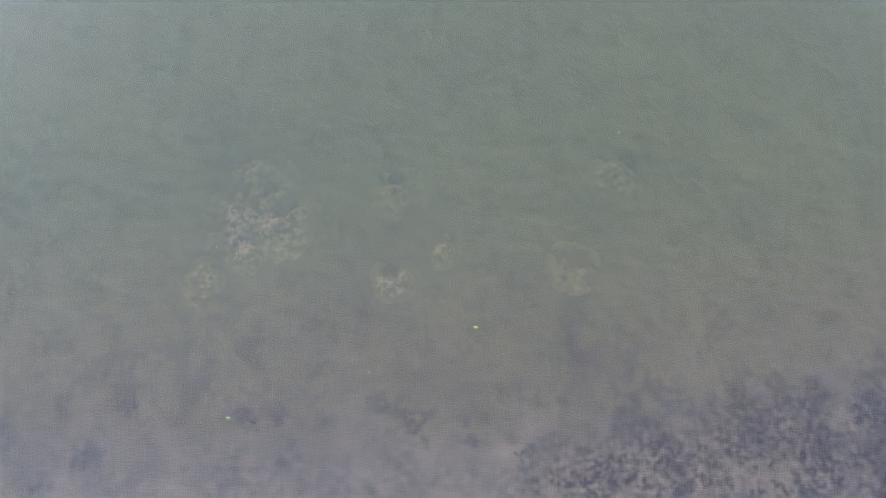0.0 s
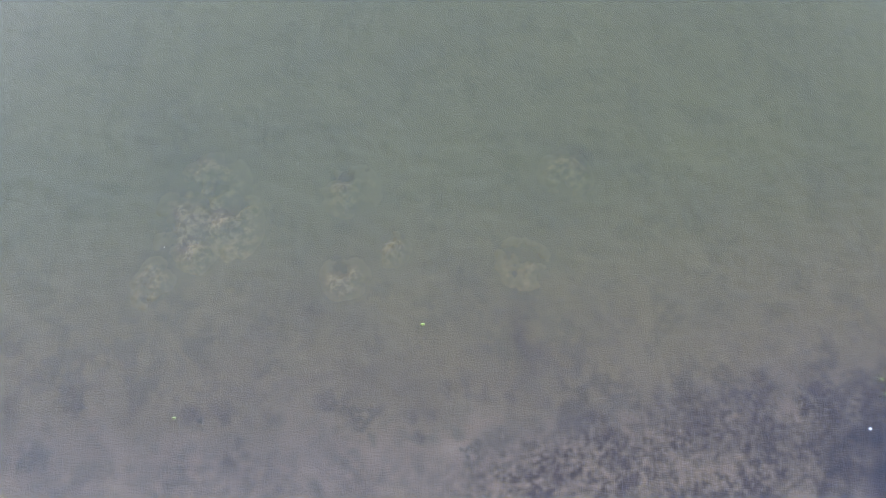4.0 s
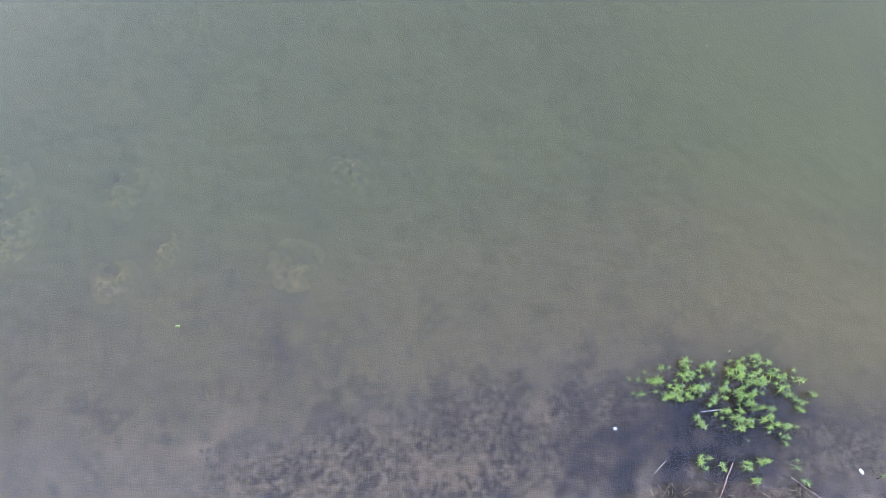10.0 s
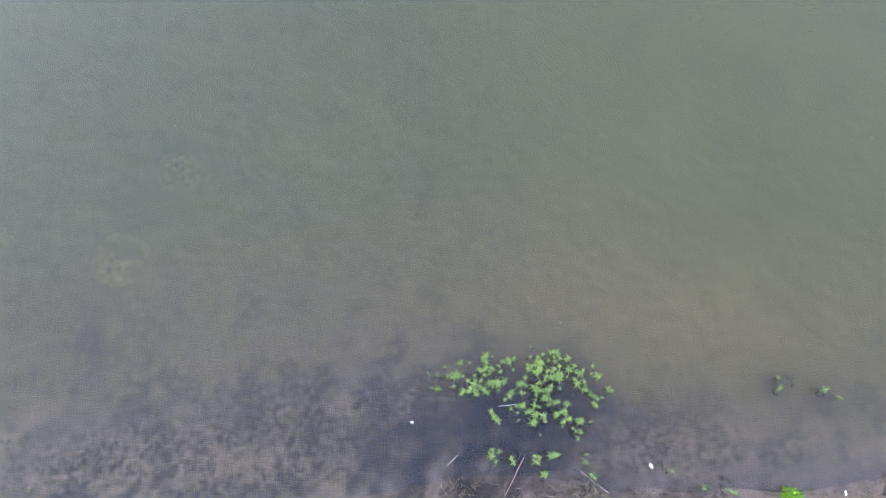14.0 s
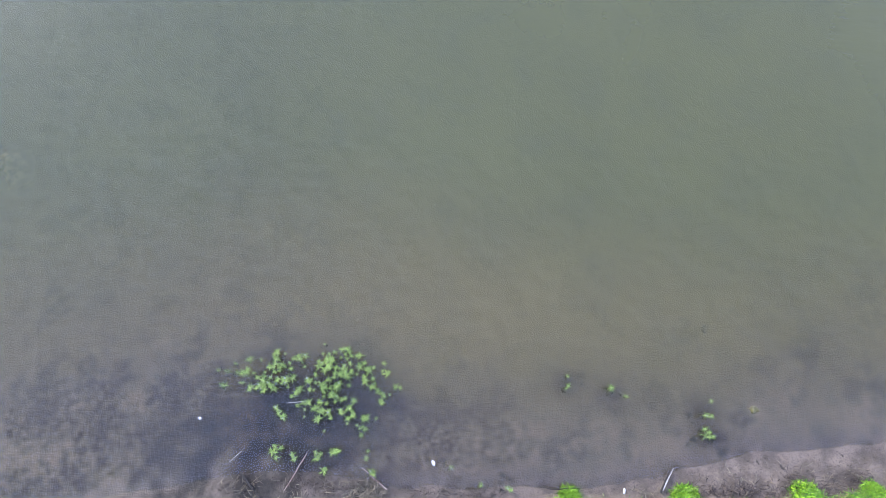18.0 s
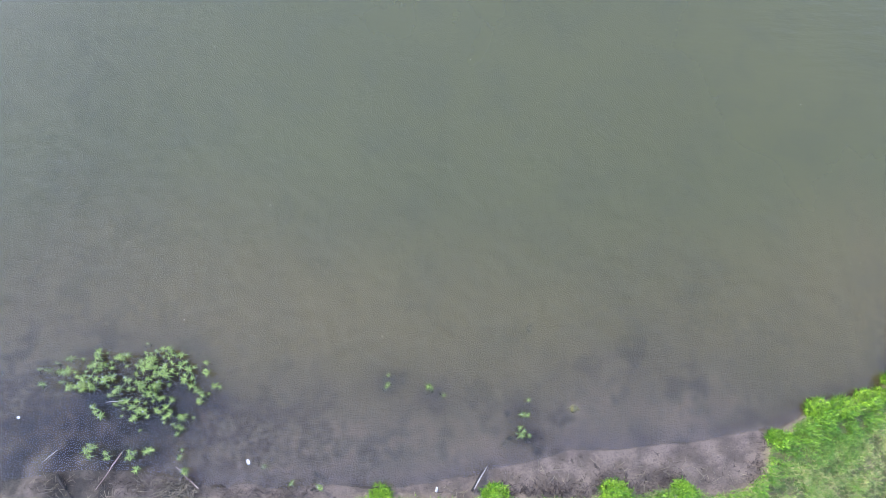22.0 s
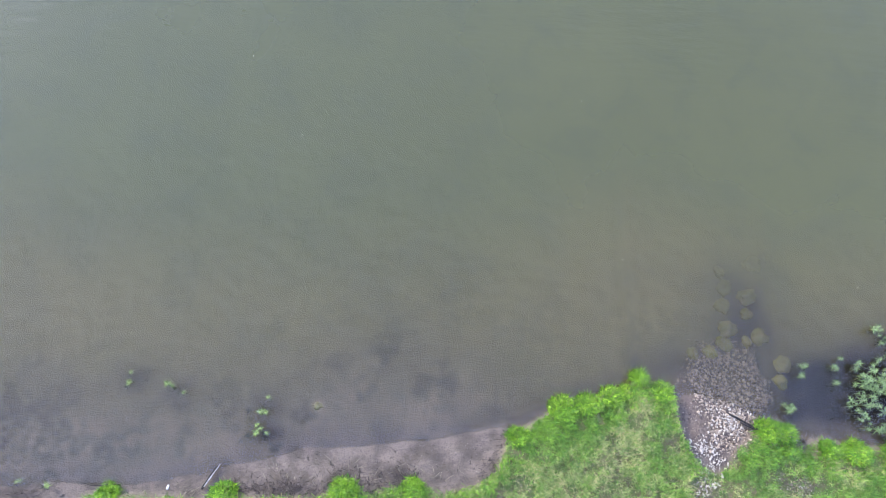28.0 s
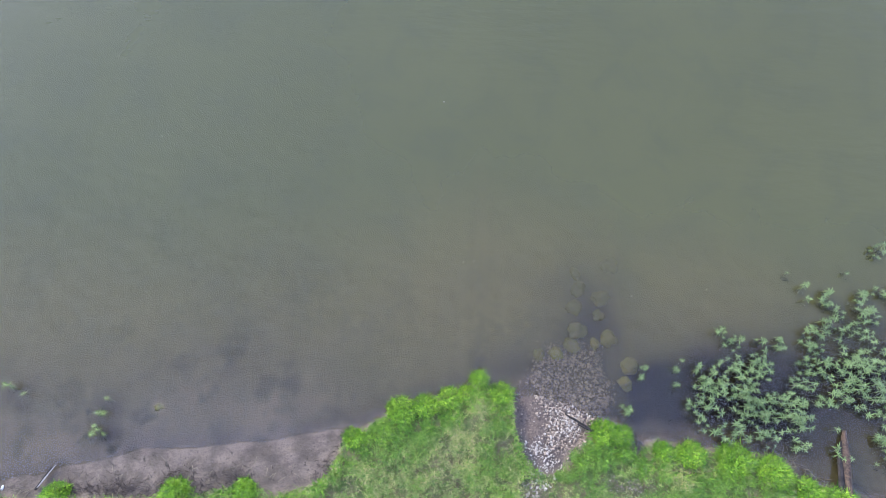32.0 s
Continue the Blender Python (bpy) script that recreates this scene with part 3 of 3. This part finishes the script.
weed_patch("grey-green water weed spreading into open water", (
    (26.20, 2.69, 0.05, 2), (26.21, 2.51, 0.03, 1), (25.95, 2.95, 0.03, 1), (26.96, 2.96, 0.04, 1), (27.5, 3.36, 0.12, 4), (26.58, 2.47, 0.1, 4), (26.62, 2.66, 0.06, 2),
    (27.09, 2.58, 0.12, 4), (27.45, 2.69, 0.1, 3), (26.70, 2.29, 0.12, 4), (26.46, 2.05, 0.15, 6), (27.15, 2.21, 0.25, 12), (26.24, 1.80, 0.2, 9), (26.96, 1.82, 0.3, 14),
    (26.10, 1.42, 0.2, 9), (26.6, 1.35, 0.28, 22), (26.0, 1.15, 0.16, 6), (27.0, 1.40, 0.3, 24), (26.56, 0.95, 0.2, 10), (26.2, 0.88, 0.12, 4), (27.1, 0.95, 0.3, 18),
    (27.15, 0.45, 0.2, 9), (27.15, 0.10, 0.2, 7), (27.8, 1.6, 0.45, 26), (27.9, 2.5, 0.4, 14), (27.8, 0.8, 0.4, 16)), BLUE_SHOOTS, 9)
for blobs, label in (
        (((13.08, 0.90, 0.03, 1), (13.06, 0.70, 0.05, 2)), "small green weed sprig standing in shallow water"),
        (((13.75, 0.68, 0.05, 2), (13.92, 0.64, 0.03, 1)), "low half-drowned weed sprig in shallow water"),
        (((15.27, 0.57, 0.03, 1), (15.20, 0.40, 0.06, 2), (15.13, 0.10, 0.05, 3), (15.28, 0.04, 0.03, 1)), "straggling weed with pale tips in shallow water"),
        (((8.72, -0.40, 0.08, 3), (8.95, -0.44, 0.05, 2)), "limp weed sprigs drowned beside reed litter"),
        (((9.28, -0.42, 0.08, 3), (9.42, -0.60, 0.06, 2)), "limp green sprigs among dead reeds"),
        (((10.00, -0.36, 0.06, 2), (10.12, -0.62, 0.05, 2)), "limp green sprigs at the muddy edge"),
        (((11.30, -0.51, 0.03, 1),), "single green sprig growing from wet mud"),
        (((11.77, -0.73, 0.03, 1),), "pale sprig growing at the muddy water edge"),
        (((12.14, -0.78, 0.04, 2),), "green seedling on the mud bank"),
        (((23.52, 1.33, 0.06, 2), (23.46, 1.18, 0.03, 1)), "weed sprig beside drowned stones"),
        (((23.22, 0.67, 0.07, 4),), "weed sprig leaning from the grass edge"),
        (((24.02, 1.30, 0.05, 2), (24.15, 1.44, 0.03, 1), (24.02, 1.08, 0.05, 2)), "small weed sprigs in dark water"),
        (((26.4, 0.10, 0.1, 3), (26.35, 0.4, 0.1, 1)), "weed sprigs beside the old post")):
    weed_patch(label, blobs, YELLOW_SHOOTS if blobs[0][0] < 16 else BLUE_SHOOTS, int(blobs[0][0] * 100), "weed sprigs")


def scatter(rng, n, x0, x1, y0, y1, keep):
    x, y = rng.uniform(x0, x1, n), rng.uniform(y0, y1, n)
    k = keep(x, y) > rng.random(n)
    return x[k], y[k]


def bare(x, y):
    """Worn places in the turf, 0 to 1."""
    worn = 1.5 * spot(x, y, 21.85, -0.35, 0.22, 0.5) + spot(x, y, 23.2, -0.45, 0.30, 0.2) + 0.6 * spot(x, y, 21.3, 0.05, 0.25, 0.15) + 0.35 * spot(x, y, 20.6, -0.5, 0.9, 0.35)
    return np.clip(worn + 1.1 * np.clip(fuzz(x, y, 2.3) - 0.05, 0, 1), 0, 1)


def clump(x, y):
    """Little hummocks in the sward, 0 to 1."""
    return np.clip(0.5 + 1.1 * fuzz(x, y, 6.5, 3) + 0.5 * fuzz(x, y, 17, 2), 0, 1)


rng = np.random.default_rng(11)
gx, gy = scatter(rng, 520000, 17.0, 27.6, -1.25, 1.25, lambda x, y: step(edge(x) - y, 0.02, 0.06) * (1 - 0.72 * bare(x, y)) * (0.12 + 0.88 * clump(x, y)))
tagged(blades("lawn_grass", gx, gy, height(gx, gy) + 0.03 * clump(gx, gy), 0.030 + 0.042 * clump(gx, gy), 0.0048, 0.80, rng, LAWN), "short worn grass with dry straw on the bank", "grass", kind="stuff")
gx, gy = scatter(rng, 90000, 12.0, 28.0, -3.2, -1.25, lambda x, y: step(edge(x) - y, 0.02, 0.06) * clump(x, y))
tagged(blades("bank_grass", gx, gy, height(gx, gy), 0.09, 0.010, 0.80, rng, LAWN), "worn grass further up the bank", "grass", kind="stuff")
gx, gy = scatter(rng, 90000, 18.8, 26.5, -1.25, 0.9, lambda x, y: step(edge(x) - y, 0.15, 0.3) * np.clip(bare(x, y) * 1.3 - 0.1, 0, 1))
tagged(blades("dead_grass", gx, gy, height(gx, gy), 0.05, 0.0045, 0.92, rng, STRAW), "bleached dead stems matted in the worn turf", "dead grass", kind="stuff")
lx, ly = scatter(rng, 190000, 12.6, 28, -1.3, 1.25, lambda x, y: step(edge(x) - y, -0.02, 0.03) * (1 - step(edge(x) - y + 0.16 * fuzz(x, y, 3), 0.22, 0.62)) * (1 - beach(x, y)) * (1 - 0.9 * step(-np.abs(x - 22.0), -0.5, -0.25)) * (0.2 + 0.8 * clump(x, y)))
tagged(blades("edge_grass", lx, ly, height(lx, ly) + 0.05 * clump(lx, ly), 0.04 + 0.055 * clump(lx, ly), 0.0065, 0.72, rng, LUSH), "lush bright green grass along the bank edge", "grass", kind="stuff")
for x, y, r, tall, n in ((13.05, -0.86, 0.16, 0.13, 500), (14.75, -0.82, 0.20, 0.14, 700), (16.50, -0.72, 0.22, 0.14, 700), (17.50, -0.66, 0.18, 0.13, 500),
                         (19.05, 0.12, 0.16, 0.13, 500), (19.75, 0.55, 0.22, 0.15, 900), (20.12, 0.62, 0.18, 0.15, 700), (20.50, 0.75, 0.18, 0.15, 700),
                         (20.93, 1.06, 0.11, 0.17, 500), (20.74, 0.84, 0.12, 0.13, 300), (21.28, 0.85, 0.18, 0.14, 700), (22.85, 0.32, 0.20, 0.15, 800), (23.08, 0.30, 0.15, 0.15, 600),
                         (23.74, 0.08, 0.16, 0.14, 500), (24.15, 0.05, 0.22, 0.14, 800), (24.80, 0.00, 0.26, 0.22, 900), (25.35, -0.15, 0.26, 0.20, 900),
                         (25.85, -0.42, 0.22, 0.16, 600), (26.35, -0.50, 0.20, 0.16, 500)):
    a, q = rng.uniform(0, 6.283, n), r * np.sqrt(rng.random(n))
    px, py = x + q * np.cos(a), y + q * np.sin(a) * 0.85
    z0 = top(x, y)
    tuft = thing("grass_tussock", x, y, z0, "dense bright green grass tussock overhanging the bank", "grass", "tussocks along the bank")
    px, py, n = np.concatenate([px, x + 0.9 * (px - x)]), np.concatenate([py, y + 0.9 * (py - y) + rng.normal(0, 0.012, n)]), 2 * n
    pz = np.maximum(height(px, py), 0.0) - z0 + tall * 0.35 * (1 - np.clip(np.hypot(px - x, py - y) / r, 0, 1)) + 0.03 * clump(px, py)
    blades("blade_tuft", px - x, py - y, pz, tall * 0.58, 0.0075, 0.72, rng, LUSH, "", tuft, away=(0, 0), kind="stuff")
    k = n // 4
    blades("broad_foliage", px[:k] - x, py[:k] - y, pz[:k] + tall * 0.32, 0.032, 0.014, 0.9, rng, BROAD, "small broad yellow-green leaves", tuft, kind="stuff")
    k = n // 40
    blades("stalk_tuft", px[-k:] - x, py[-k:] - y, pz[-k:], tall * 1.4, 0.003, 0.7, rng, STRAW, "thin pale seed stalks", tuft, away=(0, -0.1), kind="stuff")


# ---- stones ----
def stone_mesh(seed, flat=0.6, sub=2, rough=0.22):
    bm = bmesh.new()
    bmesh.ops.create_icosphere(bm, subdivisions=sub, radius=1)
    off = Vector((seed * 3.7, seed * 1.3, seed * 2.1))
    for v in bm.verts:
        v.co *= 1 + rough * noise.noise(v.co * 1.3 + off) + 0.5 * rough * noise.noise(v.co * 2.9 + off)
        v.co.z *= flat
    me = bpy.data.meshes.new("stone")
    for f in bm.faces:
        f.smooth = True
    bm.to_mesh(me)
    bm.free()
    return me


BIG = [stone_mesh(i, 0.65, 3, 0.55) for i in range(5)]
for me in BIG:
    me.materials.append(MOSSY)
pick = random.Random(4)
for i, (x, y, r) in enumerate(STONES):
    ob = new("stone", BIG[i % 5])
    ob.matrix_world = pose(x, y, min(top(x, y) + r * 0.25, -0.03 - r * 0.5), 0, 0, pick.uniform(0, 360)) @ Matrix.Diagonal((r, r * pick.uniform(0.7, 0.95), r * 0.8, 1))
    tagged(ob, "olive mossy stone lying under murky water", "stone", "drowned stones")

PEBBLES = [stone_mesh(20 + i, 0.55, 1, 0.8) for i in range(6)]
for me in PEBBLES:
    me.polygons.foreach_set("use_smooth", [False] * len(me.polygons))
    me.materials.append(CHALK)
def heaps(x, y):
    """Where the pale dry gravel lies."""
    return max(spot(x, y, 22.32, 0.42, 0.24, 0.20), 0.9 * spot(x, y, 21.85, 0.02, 0.2, 0.13), 0.7 * spot(x, y, 22.0, -0.16, 0.14, 0.16), 0.6 * spot(x, y, 21.8, -0.5, 0.18, 0.2),
               0.4 * spot(x, y, 23.2, -0.5, 0.2, 0.2), 0.35 * spot(x, y, 22.2, 0.62, 0.3, 0.15))


gravel = thing("gravel_beach", 22.2, 0.4, top(22.2, 0.4), "pale loose gravel running down into the water", "gravel")
count = 0
while count < 290:
    x, y = pick.uniform(21.4, 23.0), pick.uniform(-0.75, 0.75)
    if pick.random() > heaps(x, y):
        continue
    r = pick.uniform(0.009, 0.024) * (1.35 if pick.random() < 0.12 else 1)
    m = Matrix.Translation((x - 22.2, y - 0.4, top(x, y) - top(22.2, 0.4) + r * 0.25)) @ pose(0, 0, 0, pick.uniform(-20, 20), 0, pick.uniform(0, 360)) @ Matrix.Diagonal((r, r * pick.uniform(0.6, 0.95), r, 1))
    child("pebble", PEBBLES[count % 6], None, gravel, "", m)
    count += 1
tri = [[tuple(v.co) for v in me.vertices] for me in PEBBLES]
tri_f = [[tuple(p.vertices) for p in me.polygons] for me in PEBBLES]


def wet(x, y):
    return float(beach(np.array([x]), np.array([y]))[0]) * (0.12 + 0.88 * step(x + 0.25 * y, 21.95, 22.15))


def loose_gravel(name, number, y0, y1, share, small, large, material, label):
    """Stones too many to count, as one mesh."""
    verts, faces, made = [], [], 0
    while made < number:
        x, y = pick.uniform(21.3, 23.4), pick.uniform(y0, y1)
        if pick.random() > share(x, y):
            continue
        r, a, k, z = small + (large - small) * pick.random() ** 1.6, pick.uniform(0, 6.283), made % 6, top(x, y)
        c, q, o = math.cos(a), math.sin(a), len(verts)
        verts += [(x + r * (c * p[0] - q * p[1] * 0.8), y + r * (q * p[0] + c * p[1] * 0.8), z + r * (p[2] * 0.8 + 0.2)) for p in tri[k]]
        faces += [tuple(o + i for i in f) for f in tri_f[k]]
        made += 1
    me = bpy.data.meshes.new(name)
    me.from_pydata(verts, [], faces)
    tagged(child(name, me, material), label, "gravel", kind="stuff")


loose_gravel("wet_gravel", 4200, -0.2, 1.9, wet, 0.006, 0.027, GREY, "dark wet gravel at the water edge")
loose_gravel("pale_gravel", 900, -0.75, 0.75, heaps, 0.005, 0.016, CHALK, "small pale stones between the gravel")


# ---- wood, reeds and litter ----
def stick(name, a, b, r0, r1, material, label, category="stick", bend=0.03, sides=7, seed=0):
    rnd = random.Random(seed)
    a, b = Vector(a), Vector(b)
    bm = bmesh.new()
    n = 6
    pts = [a.lerp(b, i / n) - a + Vector((rnd.uniform(-bend, bend), rnd.uniform(-bend, bend), 0)) * (0 < i < n) * (b - a).length * 0.4 for i in range(n + 1)]
    tube(bm, pts, [(r0 + (r1 - r0) * i / n) * rnd.uniform(0.85, 1.15) for i in range(n + 1)], sides)
    ob = part(name, bm, material)
    ob.location = a
    return tagged(ob, label, category)


stick("stick", (14.62, -0.42, 0.05), (14.43, -0.74, 0.07), 0.005, 0.012, BLEACHED, "bleached pointed stick lying at the water edge", bend=0.02, seed=1)
# added piece that gives the bleached stick its dark left side
stick("driftwood", (14.57, -0.44, 0.045), (14.40, -0.77, 0.06), 0.010, 0.022, DARKWOOD, "dark piece added as the dark side of the bleached stick", bend=0.02, seed=12)
stick("driftwood", (22.28, 0.58, 0.02), (22.72, 0.32, 0.09), 0.012, 0.022, DARKWOOD, "black wet stick lying on the gravel", seed=2)
stick("driftwood", (22.46, 0.44, 0.06), (22.66, 0.33, 0.10), 0.018, 0.012, DARKWOOD, "black broken stick end on the gravel", seed=3)
stick("reed_stem", (9.13, -0.39, 0.04), (8.85, -0.92, 0.06), 0.008, 0.006, REDSTEM, "dry reddish reed stem lying in the shallows", "reed", seed=4)
stick("reed_stem", (9.96, -0.57, 0.03), (10.36, -0.86, 0.07), 0.007, 0.010, REDSTEM, "dry reddish reed stem with bleached end on mud", "reed", seed=5)
stick("reed_stem", (7.98, -0.55, 0.02), (8.15, -0.39, 0.02), 0.006, 0.005, BLEACHED, "pale broken reed stem in the shallows", "reed", seed=6)
stick("driftwood", (8.17, -0.69, 0.03), (8.50, -1.02, 0.07), 0.022, 0.012, DARKWOOD, "dark wet branch half sunk in mud", seed=7)
stick("driftwood", (12.6, -0.76, 0.05), (13.2, -0.74, 0.07), 0.008, 0.013, DARKWOOD, "dark root lying along the mud edge", bend=0.14, seed=8)
stick("reed_stem", (8.75, 0.33, 0.015), (9.05, 0.37, 0.02), 0.006, 0.006, BLEACHED, "pale reed stem floating among weed", "reed", seed=9)
log = thing("log", 26.40, -0.50, -0.09, "weathered broken log jutting from the bank over water", "log")
bm = bmesh.new()
tube(bm, [(-0.05, -0.75, 0.34), (0.0, -0.3, 0.29), (0.06, 0.2, 0.20), (0.11, 0.6, 0.16), (0.15, 0.88, 0.14), (0.17, 0.97, 0.13)], [0.062, 0.060, 0.058, 0.054, 0.048, 0.03], 12)
for v in bm.verts:
    v.co += Vector((noise.noise(v.co * 8), 0.4 * noise.noise(v.co * 9 + Vector((5, 0, 0))), noise.noise(v.co * 8 + Vector((0, 3, 0))))) * 0.028
part("trunk", bm, POSTWOOD, log)
bm = bmesh.new()
tube(bm, [(-0.09, -0.45, 0.28), (-0.04, 0.15, 0.19), (0.03, 0.55, 0.15), (0.10, 0.82, 0.13)], [0.05, 0.05, 0.04, 0.012], 9)
for v in bm.verts:
    v.co += Vector((noise.noise(v.co * 11), 0, noise.noise(v.co * 11 + Vector((0, 3, 0))))) * 0.03
part("splinter", bm, DARKWOOD, log, "dark split side of the log")
straw_rng = np.random.default_rng(5)
for x0, x1, y0, y1, n, label in ((9.2, 10.3, -1.15, -0.74, 1000, "flattened dead straw on the mud"), (7.9, 9.2, -1.15, -0.78, 420, "scattered dead reed litter on wet mud"),
                                 (14.9, 18.6, -0.74, -0.30, 420, "thin dead stems on the drying mud"), (12.8, 14.6, -0.86, -0.7, 120, "dead stems along the mud edge"),
                                 (23.2, 23.5, -0.05, 0.5, 90, "dead stems hanging in the bank gap"), (25.3, 26.2, -0.3, 0.1, 160, "bleached dead grass over the bank edge")):
    px, py = scatter(straw_rng, n, x0, x1, y0, y1, lambda x, y: (y < shore(x) + 0.1) * np.clip(0.4 + 1.2 * fuzz(x, y, 3), 0, 1))
    tagged(blades("dead_grass", px, py, np.maximum(height(px, py), 0) + 0.008, 0.15, 0.006, 0.95, straw_rng, STRAW), label, "dead grass", kind="stuff")


ROOT = leaf_material("dark_roots", (0.010, 0.007, 0.006), (0.035, 0.027, 0.021), rough=0.8)
for x0, x1, n, label in ((14.6, 19.0, 1700, "tangled dark roots and stems under the turf edge"), (7.9, 12.8, 1300, "tangled dark wet litter on the mud")):
    px = straw_rng.uniform(x0, x1, n)
    py = (edge(px) if x0 > 14 else shore(px) - 0.2) + straw_rng.normal(0.08, 0.09, n)
    keep = (fuzz(px, py, 2.2) > -0.15) & (py < shore(px) + 0.05)
    px, py = px[keep], py[keep]
    tagged(blades("root_litter", px, py, np.maximum(height(px, py), 0) + 0.004, 0.10, 0.007, 0.96, straw_rng, ROOT), label, "roots", kind="stuff")


def chip(x, y, r, label, name="shell", material=SHELL, seed=0, turn=0):
    ob = new(name, stone_mesh(60 + seed, 0.35, 2, 0.25))
    ob.data.materials.append(material)
    ob.matrix_world = pose(x, y, max(top(x, y), 0.0) + r * 0.1, 0, 0, turn) @ Matrix.Diagonal((r, r * 0.55, r * 0.8, 1))
    return tagged(ob, label, "shell" if name == "shell" else "litter")


chip(11.03, -0.47, 0.042, "white mussel shell at the water edge", turn=-60)
chip(13.88, -0.77, 0.038, "white shell on drying mud", seed=1, turn=80)
chip(7.44, 0.06, 0.028, "white shell just under shallow water", seed=2)
FLECK = leaf_material("floating_petal", (0.11, 0.11, 0.09), (0.14, 0.135, 0.11))
for i, (x, y) in enumerate(((-2.88, 5.08), (-1.48, 4.10), (-3.48, 2.57), (3.10, 4.91), (2.28, 0.94), (-0.88, 0.69), (-6.42, 2.14), (9.74, 1.65), (10.89, 3.66), (9.50, 6.74),
                            (12.93, 1.49), (12.08, 0.05), (7.05, 0.69), (15.29, 5.07), (20.23, 5.93), (20.82, 2.98), (14.24, 6.64), (20.65, 2.96), (23.42, 2.48), (24.66, 2.63),
                            (6.2, -0.55), (5.4, -0.72), (7.1, -0.62), (3.9, -0.4), (4.6, -0.05))):
    chip(x, y, 0.011, "tiny pale petal floating on the water", "petal", FLECK, i, i * 50)
chip(0.72, 1.44, 0.035, "small yellow leaf drifting in the water", "leaf", LEAF_YELLOW, 30)
chip(-2.92, -0.06, 0.03, "small pale leaf floating on the water", "leaf", LEAF_YELLOW, 31)
for x, y, turn, n in ((1.40, -0.43, 20, 3), (-4.25, 0.05, 120, 2), (15.22, 1.72, 80, 2), (17.02, 1.15, 10, 2), (-2.5, -0.14, 10, 4), (13.32, 0.85, 40, 4), (14.92, 0.30, 70, 4), (15.40, -0.13, 30, 5), (14.9, -0.01, 0, 4), (12.11, -0.66, 0, 4)):
    bm = bmesh.new()
    rnd = random.Random(int(x * 10) + 700)
    for i in range(n):
        a = rnd.uniform(0, 6.28)
        tube(bm, [(0, 0, -0.02), (0.07 * math.cos(a), 0.07 * math.sin(a), 0.004), (0.13 * math.cos(a + 0.3), 0.13 * math.sin(a + 0.3), 0.006)], [0.004, 0.004, 0.002], 4)
        for j in range(4):
            strip_leaf(bm, (0.07 * math.cos(a), 0.07 * math.sin(a), 0.004), (math.cos(a + j), math.sin(a + j), 0.1), 0.05, 0.012, 0.2)
    ob = part("drowned_twig", bm, LEAF_DROWNED_AND_REFLECTED)
    ob.matrix_world = pose(x, y, 0.006, 0, 0, turn)
    tagged(ob, "dark drowned twig with limp leaves at the surface", "twig", "drowned twigs")

# half-drowned litter between the weed and the bank
for x0, x1, y0, y1, n, label in ((8.6, 10.2, -0.75, -0.25, 260, "brown half-drowned weed litter in the shallows"), (13.0, 15.5, -0.25, 0.75, 90, "dark drowned leaf litter round the weed sprigs"),
                                 (23.3, 24.5, 0.35, 1.1, 120, "dark drowned leaves by the bank")):
    px, py = scatter(straw_rng, n, x0, x1, y0, y1, lambda x, y: np.clip(0.3 + 1.6 * fuzz(x, y, 2.5), 0, 1))
    tagged(blades("drowned_litter", px, py, np.maximum(height(px, py), -0.01) + 0.006, 0.07, 0.010, 0.98, straw_rng, LEAF_DROWNED_AND_REFLECTED), label, "leaf litter", kind="stuff")

# ---- pale algae tufts clouded by the water ----
for cx, cy, r in WEEDS:
    side, span = 34, np.linspace(-1.9 * r, 1.9 * r, 34)
    ux, uy = [v.ravel() for v in np.meshgrid(span, span)]
    z = height(cx + ux, cy + uy) * (1 - lift(cx + ux, cy + uy, cx, cy, r)) - 0.012
    low = top(cx, cy)
    i = (np.arange(side - 1)[:, None] * side + np.arange(side - 1)).ravel()
    me = bpy.data.meshes.new("algae_tuft")
    me.from_pydata(np.stack([ux, uy, z - low], 1).tolist(), [], np.stack([i, i + 1, i + side + 1, i + side], 1).tolist())
    me.polygons.foreach_set("use_smooth", [True] * len(me.polygons))
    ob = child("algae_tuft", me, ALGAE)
    ob.location = (cx, cy, low)
    tagged(ob, "pale brown algae tuft clouded by murky water", "algae", "drowned algae")
